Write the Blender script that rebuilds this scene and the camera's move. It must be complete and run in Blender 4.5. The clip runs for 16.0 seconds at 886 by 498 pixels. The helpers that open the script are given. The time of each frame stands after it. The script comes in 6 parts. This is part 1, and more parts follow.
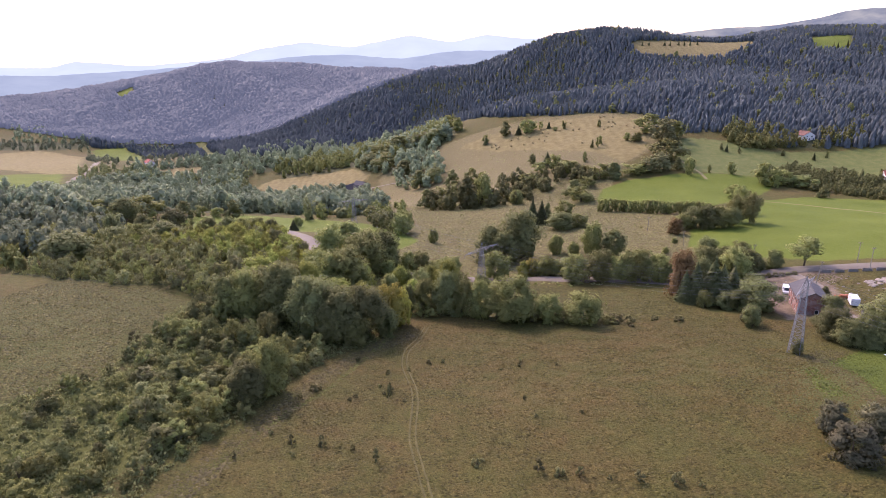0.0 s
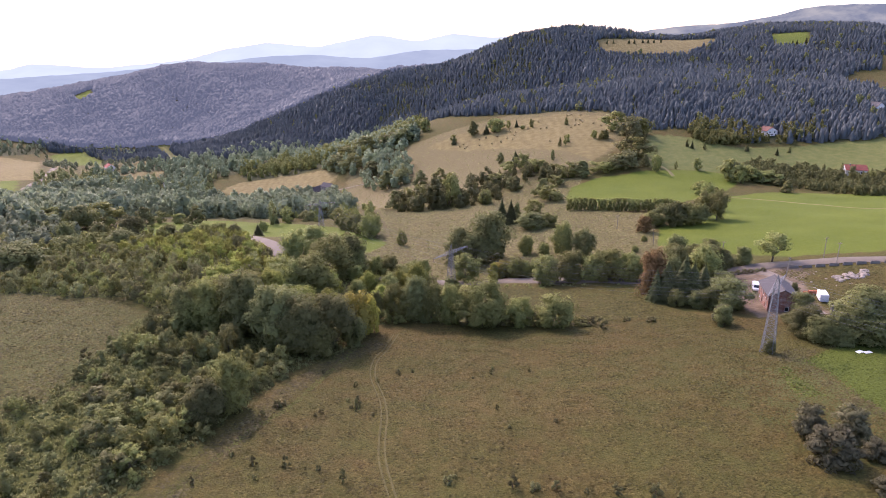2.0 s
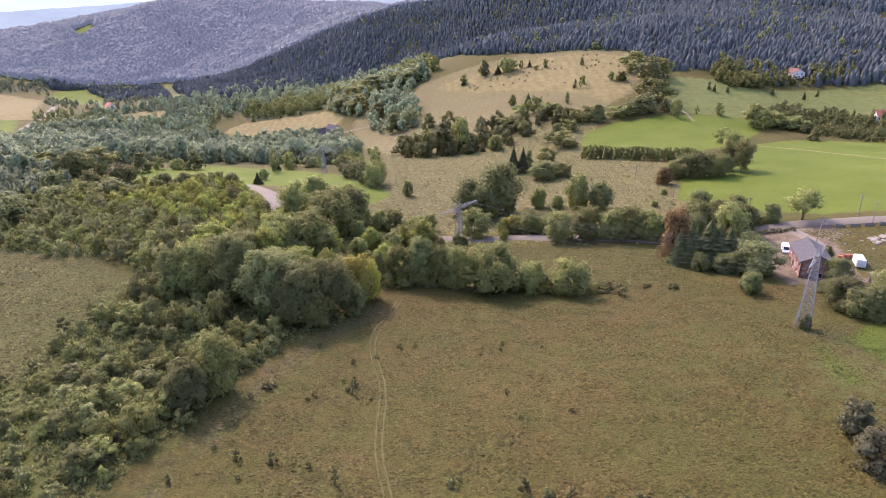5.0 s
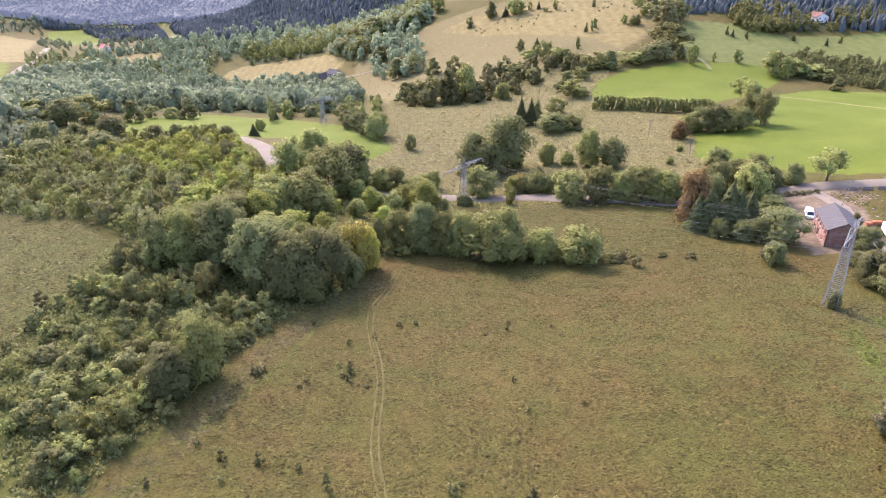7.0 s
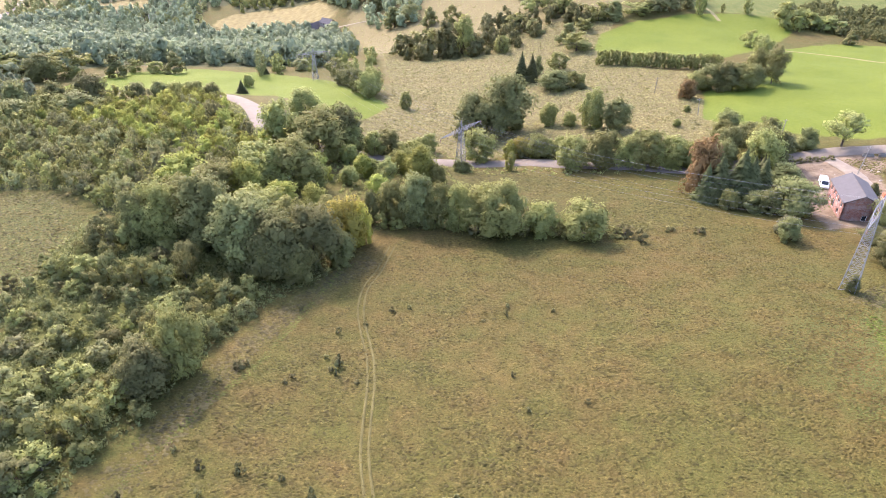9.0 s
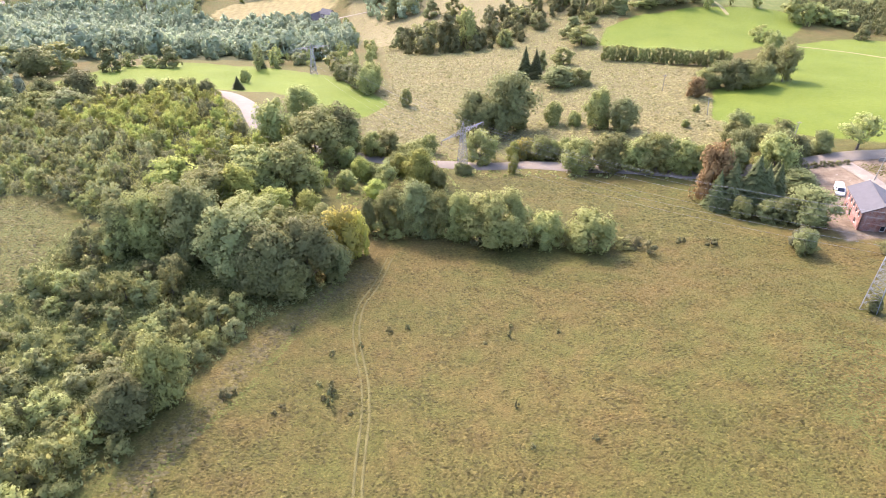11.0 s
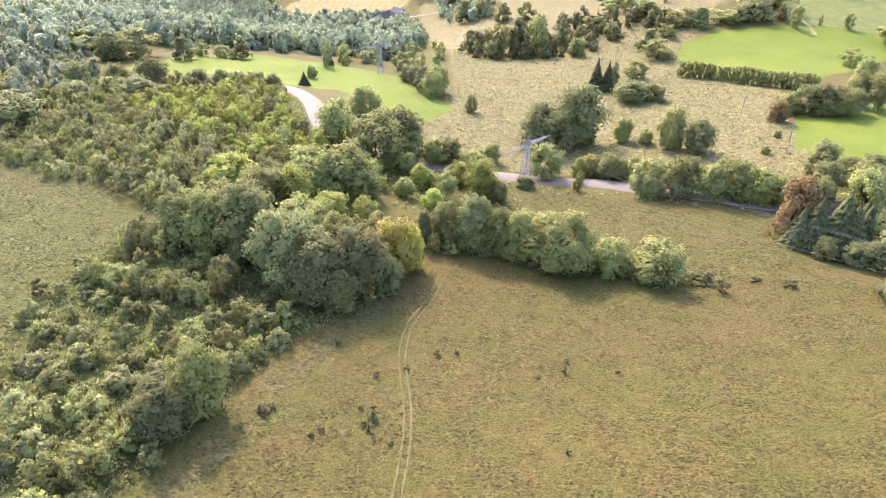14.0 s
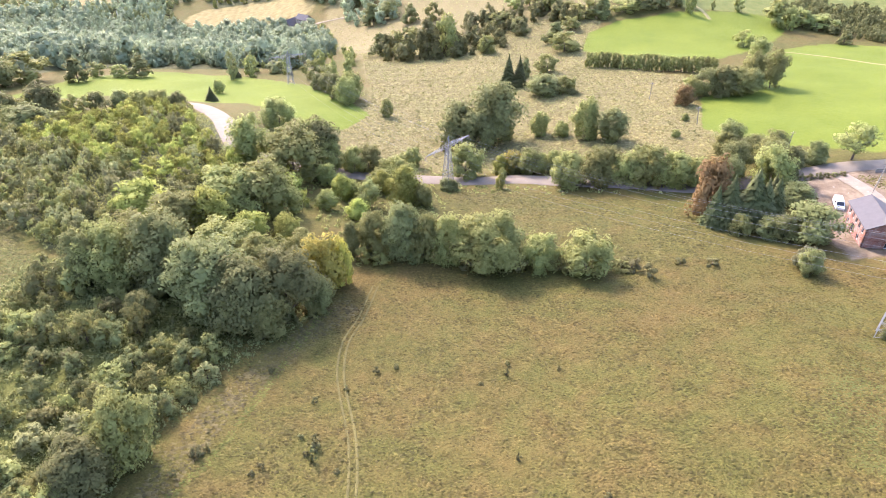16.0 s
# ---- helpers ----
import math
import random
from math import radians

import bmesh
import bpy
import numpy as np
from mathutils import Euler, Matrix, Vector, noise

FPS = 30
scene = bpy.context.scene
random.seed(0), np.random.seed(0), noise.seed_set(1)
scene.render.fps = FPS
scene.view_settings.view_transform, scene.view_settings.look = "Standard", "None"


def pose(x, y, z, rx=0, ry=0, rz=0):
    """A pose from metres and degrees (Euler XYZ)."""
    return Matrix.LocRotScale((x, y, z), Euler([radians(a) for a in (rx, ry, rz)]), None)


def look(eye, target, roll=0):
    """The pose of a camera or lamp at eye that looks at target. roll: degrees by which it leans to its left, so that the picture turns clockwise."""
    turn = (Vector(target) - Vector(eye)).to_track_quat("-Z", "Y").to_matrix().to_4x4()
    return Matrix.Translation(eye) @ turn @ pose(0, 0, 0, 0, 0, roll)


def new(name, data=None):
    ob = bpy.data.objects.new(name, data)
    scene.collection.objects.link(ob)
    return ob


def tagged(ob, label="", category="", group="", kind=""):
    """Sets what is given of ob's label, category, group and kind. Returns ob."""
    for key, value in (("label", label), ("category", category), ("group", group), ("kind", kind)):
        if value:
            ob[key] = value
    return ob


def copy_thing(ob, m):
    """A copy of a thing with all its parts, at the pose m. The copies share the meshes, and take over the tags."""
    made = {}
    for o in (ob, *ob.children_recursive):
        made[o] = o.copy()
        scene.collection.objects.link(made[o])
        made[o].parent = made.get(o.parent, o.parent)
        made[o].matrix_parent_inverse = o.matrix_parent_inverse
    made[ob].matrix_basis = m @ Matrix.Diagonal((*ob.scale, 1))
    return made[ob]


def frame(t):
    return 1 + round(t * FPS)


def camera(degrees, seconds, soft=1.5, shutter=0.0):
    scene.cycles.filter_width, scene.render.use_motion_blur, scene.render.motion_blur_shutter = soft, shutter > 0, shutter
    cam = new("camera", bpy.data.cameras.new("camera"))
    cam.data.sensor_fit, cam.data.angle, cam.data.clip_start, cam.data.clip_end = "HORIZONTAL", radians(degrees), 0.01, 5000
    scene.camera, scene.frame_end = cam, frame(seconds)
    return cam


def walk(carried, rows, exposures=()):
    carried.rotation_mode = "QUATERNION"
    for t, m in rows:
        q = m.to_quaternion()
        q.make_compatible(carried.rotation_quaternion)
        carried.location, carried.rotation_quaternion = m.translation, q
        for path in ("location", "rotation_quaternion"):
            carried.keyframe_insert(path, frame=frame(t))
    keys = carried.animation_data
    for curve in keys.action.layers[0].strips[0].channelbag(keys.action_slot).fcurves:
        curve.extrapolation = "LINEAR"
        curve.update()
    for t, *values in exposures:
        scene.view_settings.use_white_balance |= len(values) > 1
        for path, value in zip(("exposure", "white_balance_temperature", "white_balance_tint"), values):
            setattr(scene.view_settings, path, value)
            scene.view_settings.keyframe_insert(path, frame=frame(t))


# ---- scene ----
cam = camera(67.30, 16.0, soft=0.4)
PATH = [
    (0, (0.04, 0.01, 63.03), (0.05, 95.64, 33.81), 0.00),
    (0.5, (0.48, 0.81, 62.91), (0.21, 96.42, 33.63), -0.02),
    (1, (0.64, 1.79, 62.98), (3.13, 97.38, 33.71), -0.25),
    (1.5, (0.53, 3.07, 62.94), (4.92, 98.59, 33.65), -0.38),
    (2, (0.73, 4.55, 62.97), (5.15, 100.05, 33.63), -0.39),
    (2.5, (0.87, 6.33, 63.05), (5.17, 101.81, 33.64), -0.40),
    (3, (1.02, 8.21, 63.04), (5.19, 103.46, 32.88), -0.35),
    (3.5, (1.22, 10.46, 63.11), (5.12, 105.11, 31.07), -0.32),
    (4, (1.47, 12.88, 63.28), (5.03, 106.85, 29.27), -0.27),
    (6.5, (2.26, 26.01, 64.24), (4.53, 116.01, 20.71), -0.11),
    (7, (2.40, 28.62, 64.50), (4.58, 117.68, 19.07), -0.03),
    (7.5, (2.59, 31.10, 64.79), (4.69, 119.21, 17.54), -0.02),
    (8, (2.75, 33.46, 64.98), (4.81, 120.58, 15.92), 0.05),
    (8.5, (2.85, 35.77, 65.13), (4.95, 121.87, 14.32), 0.17),
    (9, (2.98, 37.85, 65.40), (5.45, 123.27, 13.47), 0.16),
    (11.5, (3.42, 46.50, 66.13), (5.46, 131.09, 12.84), 0.42),
    (12, (3.32, 47.62, 66.13), (4.18, 132.23, 12.85), 0.63),
    (12.5, (3.23, 48.65, 66.05), (3.38, 133.27, 12.77), 0.81),
    (13, (2.99, 49.59, 66.04), (3.19, 134.24, 12.80), 0.92),
    (13.5, (2.72, 50.50, 65.92), (1.12, 135.17, 12.73), 1.26),
    (14, (2.42, 51.40, 65.88), (-3.09, 135.83, 12.58), 1.94),
    (14.5, (2.73, 52.11, 65.92), (0.69, 136.77, 12.73), 1.33),
    (15, (2.27, 52.76, 65.79), (8.26, 137.38, 12.83), 0.28),
    (15.5, (2.13, 53.47, 65.73), (8.51, 138.07, 12.80), 0.30),
    (16, (2.15, 54.21, 65.69), (7.38, 138.87, 12.73), 0.52),
]
EXPOSURE = [(0.0, 1.47, 6400, 36), (2.5, 1.47, 6400, 36), (4.0, 1.6, 6400, 34), (6.5, 2.08, 6400, 28), (7.0, 2.18, 6400, 27), (9.0, 2.5, 6400, 25), (11.5, 2.7, 6400, 24), (13.0, 2.72, 6400, 24), (16.0, 2.75, 6400, 24)]
walk(cam, [(t, look(eye, target, roll)) for t, eye, target, roll in PATH], EXPOSURE)

# ---- daylight ----
SUN_AZ, SUN_EL = radians(27), radians(40)      # to the left of straight ahead, above the horizon
to_sun = Vector((-math.sin(SUN_AZ) * math.cos(SUN_EL), math.cos(SUN_AZ) * math.cos(SUN_EL), math.sin(SUN_EL)))
world = bpy.data.worlds.new("sky")
scene.world = world
world.use_nodes = True
sky = world.node_tree.nodes.new("ShaderNodeTexSky")
sky.sky_type, sky.sun_disc = "NISHITA", False
sky.sun_elevation, sky.sun_rotation = SUN_EL, -SUN_AZ
sky.altitude, sky.air_density, sky.dust_density, sky.ozone_density = 600, 1.0, 4.0, 2.0
world.node_tree.links.new(sky.outputs[0], world.node_tree.nodes["Background"].inputs[0])
world.node_tree.nodes["Background"].inputs[1].default_value = 0.15
sun = new("sun", bpy.data.lights.new("sun", "SUN"))
sun.data.energy, sun.data.angle, sun.data.color = 1.1, radians(1.5), (1.0, 0.9, 0.76)
sun.matrix_world = look((0, 0, 300), Vector((0, 0, 300)) - to_sun)


# ---- material kit ----
def shader(name):
    m = bpy.data.materials.new(name)
    m.use_nodes = True
    t = m.node_tree
    return m, t, t.nodes["Principled BSDF"], t.nodes["Material Output"]


def node(t, kind, inputs=None, **props):
    n = t.nodes.new(kind)
    for k, v in props.items():
        if k == "blend_type":
            n.blend_type = v
        elif k == "data_type":
            n.data_type = v
        elif k == "operation":
            n.operation = v
        elif k == "attribute_name":
            n.attribute_name = v
    for k, v in (inputs or {}).items():
        if hasattr(v, "is_output"):
            t.links.new(v, n.inputs[k])
        else:
            n.inputs[k].default_value = v
    return n


def mix(t, fac, a, b, how="MIX"):
    n = node(t, "ShaderNodeMix", data_type="RGBA", blend_type=how)
    for sock, v in ((0, fac), (6, a), (7, b)):
        if hasattr(v, "is_output"):
            t.links.new(v, n.inputs[sock])
        else:
            n.inputs[sock].default_value = (*v, 1.0) if sock and len(v) == 3 else v
    return n.outputs[2]


def math_(t, op, a, b=0.0, c=0.0):
    n = node(t, "ShaderNodeMath", operation=op)
    for i, v in enumerate((a, b, c)):
        if hasattr(v, "is_output"):
            t.links.new(v, n.inputs[i])
        else:
            n.inputs[i].default_value = v
    return n.outputs[0]


def ramp(t, fac, lo, hi):
    n = node(t, "ShaderNodeMapRange", {0: fac, 1: lo, 2: hi})
    return n.outputs[0]


def noise_(t, co, scale, detail=3.0, rough=0.6):
    return node(t, "ShaderNodeTexNoise", {"Vector": co, "Scale": scale, "Detail": detail, "Roughness": rough}).outputs[0]


def place(t):
    return node(t, "ShaderNodeNewGeometry").outputs["Position"]


def leaf_material(name, dark, light, translucent=0.3, per_tree=0.25, rough=0.6, patch_scale=0.35, speckle=0.3):
    """Foliage: lighter and darker leaves within each clump, a slight shift of hue from plant to plant, light shining through."""
    m, t, bsdf, out = shader(name)
    island = node(t, "ShaderNodeNewGeometry").outputs["Random Per Island"]
    tree = node(t, "ShaderNodeObjectInfo").outputs["Random"]
    patch = noise_(t, place(t), patch_scale, 3.0)
    f = math_(t, "ADD", math_(t, "MULTIPLY", island, speckle), math_(t, "MULTIPLY", ramp(t, patch, 0.28, 0.72), 1.0 - speckle))
    col = mix(t, f, dark, light)
    hsv = node(t, "ShaderNodeHueSaturation", {"Color": col})
    t.links.new(math_(t, "ADD", 0.5 - per_tree * 0.06, math_(t, "MULTIPLY", tree, per_tree * 0.12)), hsv.inputs["Hue"])
    t.links.new(math_(t, "ADD", 1.0 - per_tree, math_(t, "MULTIPLY", tree, 2 * per_tree)), hsv.inputs["Value"])
    t.links.new(hsv.outputs[0], bsdf.inputs["Base Color"])
    bsdf.inputs["Roughness"].default_value = rough
    bsdf.inputs["Specular IOR Level"].default_value = 0.05
    back = node(t, "ShaderNodeBsdfTranslucent", {"Color": hsv.outputs[0]})
    both = node(t, "ShaderNodeMixShader", {0: translucent, 1: bsdf.outputs[0], 2: back.outputs[0]})
    t.links.new(both.outputs[0], out.inputs[0])
    return m


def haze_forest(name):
    """The ridge more than a kilometre off: dark woods, with the blue air's haze put in as emission."""
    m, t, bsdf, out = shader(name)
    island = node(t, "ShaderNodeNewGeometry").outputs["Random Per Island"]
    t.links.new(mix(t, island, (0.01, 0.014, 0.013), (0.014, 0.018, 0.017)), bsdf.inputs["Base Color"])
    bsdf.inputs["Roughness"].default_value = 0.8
    # needles give off no light: this glow stands in for the blue haze
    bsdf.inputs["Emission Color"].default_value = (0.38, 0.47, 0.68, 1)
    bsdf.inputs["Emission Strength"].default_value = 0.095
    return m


def plain_material(name, color, rough=0.7, metal=0.0, vary=0.15, scale=1.5, bump=0.0):
    m, t, bsdf, out = shader(name)
    co = place(t)
    n1, n2 = noise_(t, co, scale), noise_(t, co, scale * 9)
    f = math_(t, "ADD", math_(t, "MULTIPLY", n1, 0.6), math_(t, "MULTIPLY", n2, 0.4))
    lo, hi = [c * (1 - vary) for c in color], [min(1.0, c * (1 + vary)) for c in color]
    t.links.new(mix(t, ramp(t, f, 0.3, 0.7), lo, hi), bsdf.inputs["Base Color"])
    bsdf.inputs["Roughness"].default_value, bsdf.inputs["Metallic"].default_value = rough, metal
    bsdf.inputs["Specular IOR Level"].default_value = 0.5 if rough < 0.5 else 0.2
    if bump:
        b = node(t, "ShaderNodeBump", {"Strength": bump, "Distance": 0.05, "Height": n2})
        t.links.new(b.outputs[0], bsdf.inputs["Normal"])
    return m


MAT = {
    "leaf": leaf_material("leaf_green", (0.165, 0.178, 0.0571), (0.357, 0.35, 0.116), 0.38, 0.28, 0.6, 0.9),
    "leaf_dark": leaf_material("leaf_dark", (0.13, 0.136, 0.0538), (0.26, 0.254, 0.0949), 0.38, 0.28, 0.6, 0.9),
    "leaf_yellow": leaf_material("leaf_yellow", (0.269, 0.243, 0.064), (0.495, 0.411, 0.0808), 0.38, 0.25, 0.6, 0.8),
    "leaf_young": leaf_material("leaf_young", (0.208, 0.23, 0.059), (0.453, 0.451, 0.104), 0.38, 0.3, 0.6, 0.15, 0.4),
    "leaf_silver": leaf_material("leaf_silver", (0.182, 0.188, 0.0793), (0.354, 0.345, 0.145), 0.38, 0.25, 0.6, 0.8),
    "leaf_olive": leaf_material("leaf_olive", (0.172, 0.175, 0.0609), (0.323, 0.316, 0.11), 0.38, 0.3, 0.6, 0.4, 0.4),
    # valley leaves carry the distance haze as extra blue in their base colour
    "leaf_valley_hazed": leaf_material("leaf_valley_hazed", (0.186, 0.217, 0.132), (0.346, 0.378, 0.207), 0.38, 0.3, 0.6, 0.05, 0.45),
    "leaf_bush": leaf_material("leaf_bush", (0.146, 0.138, 0.0596), (0.222, 0.205, 0.0858), 0.4),
    "leaf_thorn": leaf_material("leaf_thorn", (0.1, 0.094, 0.055), (0.2, 0.185, 0.095), 0.25, 0.2, 0.6, 0.8, 0.5),
    "leaf_rust": leaf_material("leaf_rust", (0.15, 0.098, 0.045), (0.3, 0.19, 0.08), 0.35, 0.1),
    "needle": leaf_material("needle", (0.0873, 0.0961, 0.0412), (0.165, 0.171, 0.069), 0.38, 0.25, 0.6, 0.6, 0.4),
    # paler and bluer than spruce needles: haze over the hill painted into the colour
    "forest": leaf_material("hazed_forest_needle", (0.118, 0.138, 0.145), (0.18, 0.2, 0.19), 0.42, 0.25, 0.7, 0.02, 0.4),
    "glowing_forest": haze_forest("far_forest_haze_glow"),
    "bark": plain_material("bark", (0.09, 0.07, 0.05), 0.9, 0, 0.4, 3.0, 0.6),
}


# ---- the lie of the land ----
HILLS_NEAR = [
    (-90, 130, 45, 0.5), (-20, 85, 40, 1.5), (5, 140, 40, -4.5), (60, 105, 35, 2.3),
    (75, 150, 35, -3.2), (-60, 235, 40, 4.9), (10, 230, 40, -10.8), (105, 205, 45, -5.2),
    (-130, 320, 70, -4.9), (-20, 310, 60, -8.1), (100, 280, 50, -2.6), (165, 320, 70, -6.0),
    (260, 400, 80, -19.3), (60, 400, 70, -10.7), (140, 470, 80, 6.2), (-60, 500, 90, -25.9)]
HILLS_FAR = [
    (-180, 610, 110, -36.7), (140, 580, 80, -3.4), (300, 520, 90, -6.4), (-440, 780, 200, -10.4),
    (60, 720, 110, 37.7), (280, 640, 120, 28.2), (500, 740, 130, -9.2), (340, 910, 120, 18.8),
    (560, 930, 150, 44.6), (0, 900, 150, -51.0), (-100, 1130, 140, 30.0), (180, 1010, 110, 88.4),
    (-420, 1170, 200, -68.1), (-200, 1450, 200, 43.3), (-500, 1530, 170, 67.5), (-800, 1500, 200, 13.3),
    (650, 1300, 300, 78.3), (100, 172, 25, -1.2), (-20, 1120, 110, 22)]


def height(x, y):
    """The ground's height: a long fall to the valley floor, a lean to the right, and the single rises and hollows."""
    x, y = np.asarray(x, float), np.asarray(y, float)
    fall = 0.5 * (y - 130 + np.sqrt((y - 130) ** 2 + 3600)) - 0.5 * (y - 750 + np.sqrt((y - 750) ** 2 + 40000))
    far = np.clip(np.hypot(x, y) - 1750, 0, 900)
    swell = 0.16 * (np.sin(0.23 * x + 0.9 * np.sin(0.13 * y)) + np.sin(0.19 * y + 1.1 * np.sin(0.11 * x)))
    z = 3 + swell - 0.2 * far - 0.055 * fall + 0.05 * np.clip(x, -600, 700) * np.clip(y, 0, 500) / 500
    for cx, cy, s, a in HILLS_NEAR + HILLS_FAR:
        z = z + a * np.exp(-((x - cx) ** 2 + (y - cy) ** 2) / (2 * s * s))
    return z


def ground_z(x, y):
    return float(height(x, y))


def inside(poly, x, y, soft):
    """How far inside an outline a place lies: 0 outside, 1 inside, with a soft edge that many metres wide."""
    p = np.array(poly, float)
    q = np.roll(p, -1, 0)
    odd, near = np.zeros(x.shape, bool), np.full(x.shape, 1e9)
    for (ax, ay), (bx, by) in zip(p, q):
        ex, ey = bx - ax, by - ay
        k = np.clip(((x - ax) * ex + (y - ay) * ey) / (ex * ex + ey * ey), 0, 1)
        near = np.minimum(near, np.hypot(x - ax - k * ex, y - ay - k * ey))
        odd ^= ((ay > y) != (by > y)) & (x < ex * (y - ay) / (ey if ey else 1e-9) + ax)
    return np.clip(np.where(odd, near, -near) / soft + 0.5, 0, 1)


# outlines of the fields, in metres
GREEN_FIELD = [(93, 242), (106, 275), (114, 279), (140, 312), (172, 350), (208, 364), (245, 352), (300, 330), (300, 225), (153, 207), (131, 214), (108, 226)]
UPPER_FIELD = [(85, 362), (96, 395), (117, 407), (155, 414), (184, 414), (205, 405), (189, 379), (168, 354), (137, 333), (100, 348)]
PASTURE = [(177, 492), (208, 486), (228, 466), (250, 466), (295, 468), (360, 462), (440, 456), (440, 380), (340, 396), (234, 398), (203, 408), (156, 418), (150, 429)]
HAY_FIELD = [(11, 599), (52, 600), (86, 595), (133, 581), (164, 552), (160, 520), (143, 469), (123, 446), (111, 477), (76, 518), (43, 551)]
STRIP_FIELD = [(-143, 297), (-138, 340), (-114, 366), (-70, 356), (-38, 332), (-18, 299), (-10, 280), (-19, 258), (-36, 270), (-56, 291), (-68, 287), (-99, 302), (-124, 298)]
BARE_FIELD = [(-191, 670), (-177, 700), (-135, 698), (-89, 664), (-68, 625), (-71, 603), (-112, 630), (-151, 637), (-176, 647)]
FAR_TAN = [(-619, 1033), (-549, 1016), (-364, 658), (-393, 649), (-650, 800)]
FAR_GREEN = [(-393, 649), (-376, 654), (-312, 524), (-340, 523), (-480, 600)]
FAR_STRIPS = [[(-587, 1124), (-489, 1083), (-341, 753), (-515, 1020)], [(-309, 712), (-274, 754), (-258, 709), (-292, 692)]]
TOP_TAN = [(254, 941), (332, 960), (430, 950), (398, 899), (347, 864), (248, 900)]
TOP_GREEN = [(484, 931), (538, 916), (498, 850), (468, 869)]
RIGHT_FIELD = [(470, 732), (507, 758), (560, 757), (520, 640), (448, 684)]
YARD = [(94, 195), (99, 199), (113, 203), (124, 203), (126, 196), (119, 190), (114, 180), (109, 166), (108, 157), (100, 160), (90, 160), (89, 172)]
HILL_FOREST = [(-186, 933), (-124, 882), (-70, 900), (-6, 850), (30, 690), (60, 640), (100, 605), (136, 591), (168, 568), (166, 516), (185, 502), (217, 507), (242, 474), (279, 472), (335, 464), (440, 460), (470, 560), (450, 640), (560, 800), (760, 900), (700, 1150), (100, 1220), (-250, 1180)]
LEFT_RIDGE = [(-1100, 1180), (-700, 1150), (-560, 1170), (-430, 1190), (-320, 1130), (-200, 1120), (100, 1200), (100, 1620), (-1100, 1650)]
YOUNG_WOOD = [(-91, 174), (-75, 173), (-60, 160), (-50, 176), (-38, 186), (-20, 190), (-30, 212), (-44, 216), (-52, 240), (-64, 262), (-85, 262), (-110, 240), (-130, 190)]
SCRUB_LAND = [(-66, 156), (-60, 162), (-45, 160), (-14, 150), (-12, 144), (-24, 130), (-33, 104), (-40, 84), (-44, 70), (-75, 66), (-84, 96), (-66, 118), (-66, 140)]
VALLEY_WOOD = [(-160, 390), (-60, 400), (-50, 470), (-110, 560), (-120, 620), (-200, 640), (-210, 720), (-160, 760), (-70, 720), (-20, 640), (10, 620), (10, 690), (-60, 860), (-200, 930), (-300, 780), (-330, 700), (-280, 560), (-300, 420), (-230, 330)]


LOW_WOOD = [(-272, 444), (-328, 586), (-312, 644), (-234, 646), (-167, 634), (-107, 598), (-62, 558), (-37, 483), (-42, 381), (-82, 384), (-122, 378), (-150, 369), (-164, 334), (-178, 288), (-215, 340)]
STREAM_WOOD = [(-384, 691), (-320, 726), (-251, 694), (-217, 763), (-194, 656), (-294, 662), (-323, 577)]
FOREST_EDGE = [(-198, 762), (-150, 782), (-98, 880), (-22, 860), (18, 644), (-15, 634), (-48, 641), (-97, 684), (-169, 692)]
THICKET = [(-14, 417), (4, 466), (36, 413), (43, 446), (67, 454), (99, 439), (96, 412), (72, 416), (41, 372), (-10, 388)]
PLANTATION = [(200, 417), (231, 435), (261, 420), (300, 390), (320, 350), (290, 325), (248, 333), (232, 364), (220, 373), (200, 401)]
HOUSE_WOOD = [(205, 490), (211, 470), (228, 470), (248, 473), (262, 474), (290, 478), (310, 486), (306, 500), (276, 498), (250, 500), (240, 511), (222, 514)]
KNOLL_WOOD = [(-160, 258), (-145, 271), (-130, 287), (-110, 275), (-95, 262), (-105, 240), (-128, 192), (-150, 200)]
ROADSIDE = [(-20, 192), (-12, 160), (10, 172), (12, 208), (70, 196), (80, 190), (88, 210), (40, 226), (0, 232), (-30, 230), (-34, 205)]
ROUGH_MEADOW = [(-30, 262), (-14, 240), (-6, 226), (40, 226), (95, 220), (108, 224), (100, 280), (112, 306), (80, 340), (118, 440), (150, 470), (170, 560), (140, 606), (0, 620), (-60, 640), (-50, 500), (-20, 420), (-10, 300)]
VALLEY_FOREST = [(-620, 1150), (-420, 1160), (-250, 1130), (-130, 1080), (-40, 1000), (-60, 900), (-120, 870), (-170, 880), (-230, 830), (-300, 820), (-360, 900), (-480, 1020)]
LAWN = [(80, 125), (88, 130), (97, 134), (112, 132), (130, 110), (92, 88), (79, 100), (78, 106), (80, 115)]
EDGE_STRIP = [(-9.5, 150), (-17, 137), (-22, 128), (-26, 119), (-28, 112), (-30, 105), (-36, 90), (-41, 74), (-36, 74), (-31, 88), (-26, 102), (-24, 110), (-22, 117), (-18, 126), (-13, 135), (-6, 146)]
GREEN_TRACK = [(-11, 146), (-13.8, 142), (-16, 134), (-18, 127.8), (-20, 120), (-21.8, 113), (-23.6, 109), (-26.2, 105), (-29.6, 98), (-35, 86), (-33.8, 85), (-28.4, 97.4), (-25.2, 104.2), (-22.5, 108.6), (-20.6, 113), (-18.8, 120), (-16.6, 127.4), (-14.8, 133.6), (-12.6, 141.4), (-9.8, 146)]
LAWN_EDGE = [(72, 127), (78, 124), (76, 114), (74, 102), (88, 84), (93, 88), (79, 101), (80, 115), (82, 126), (88, 131), (84, 133)]
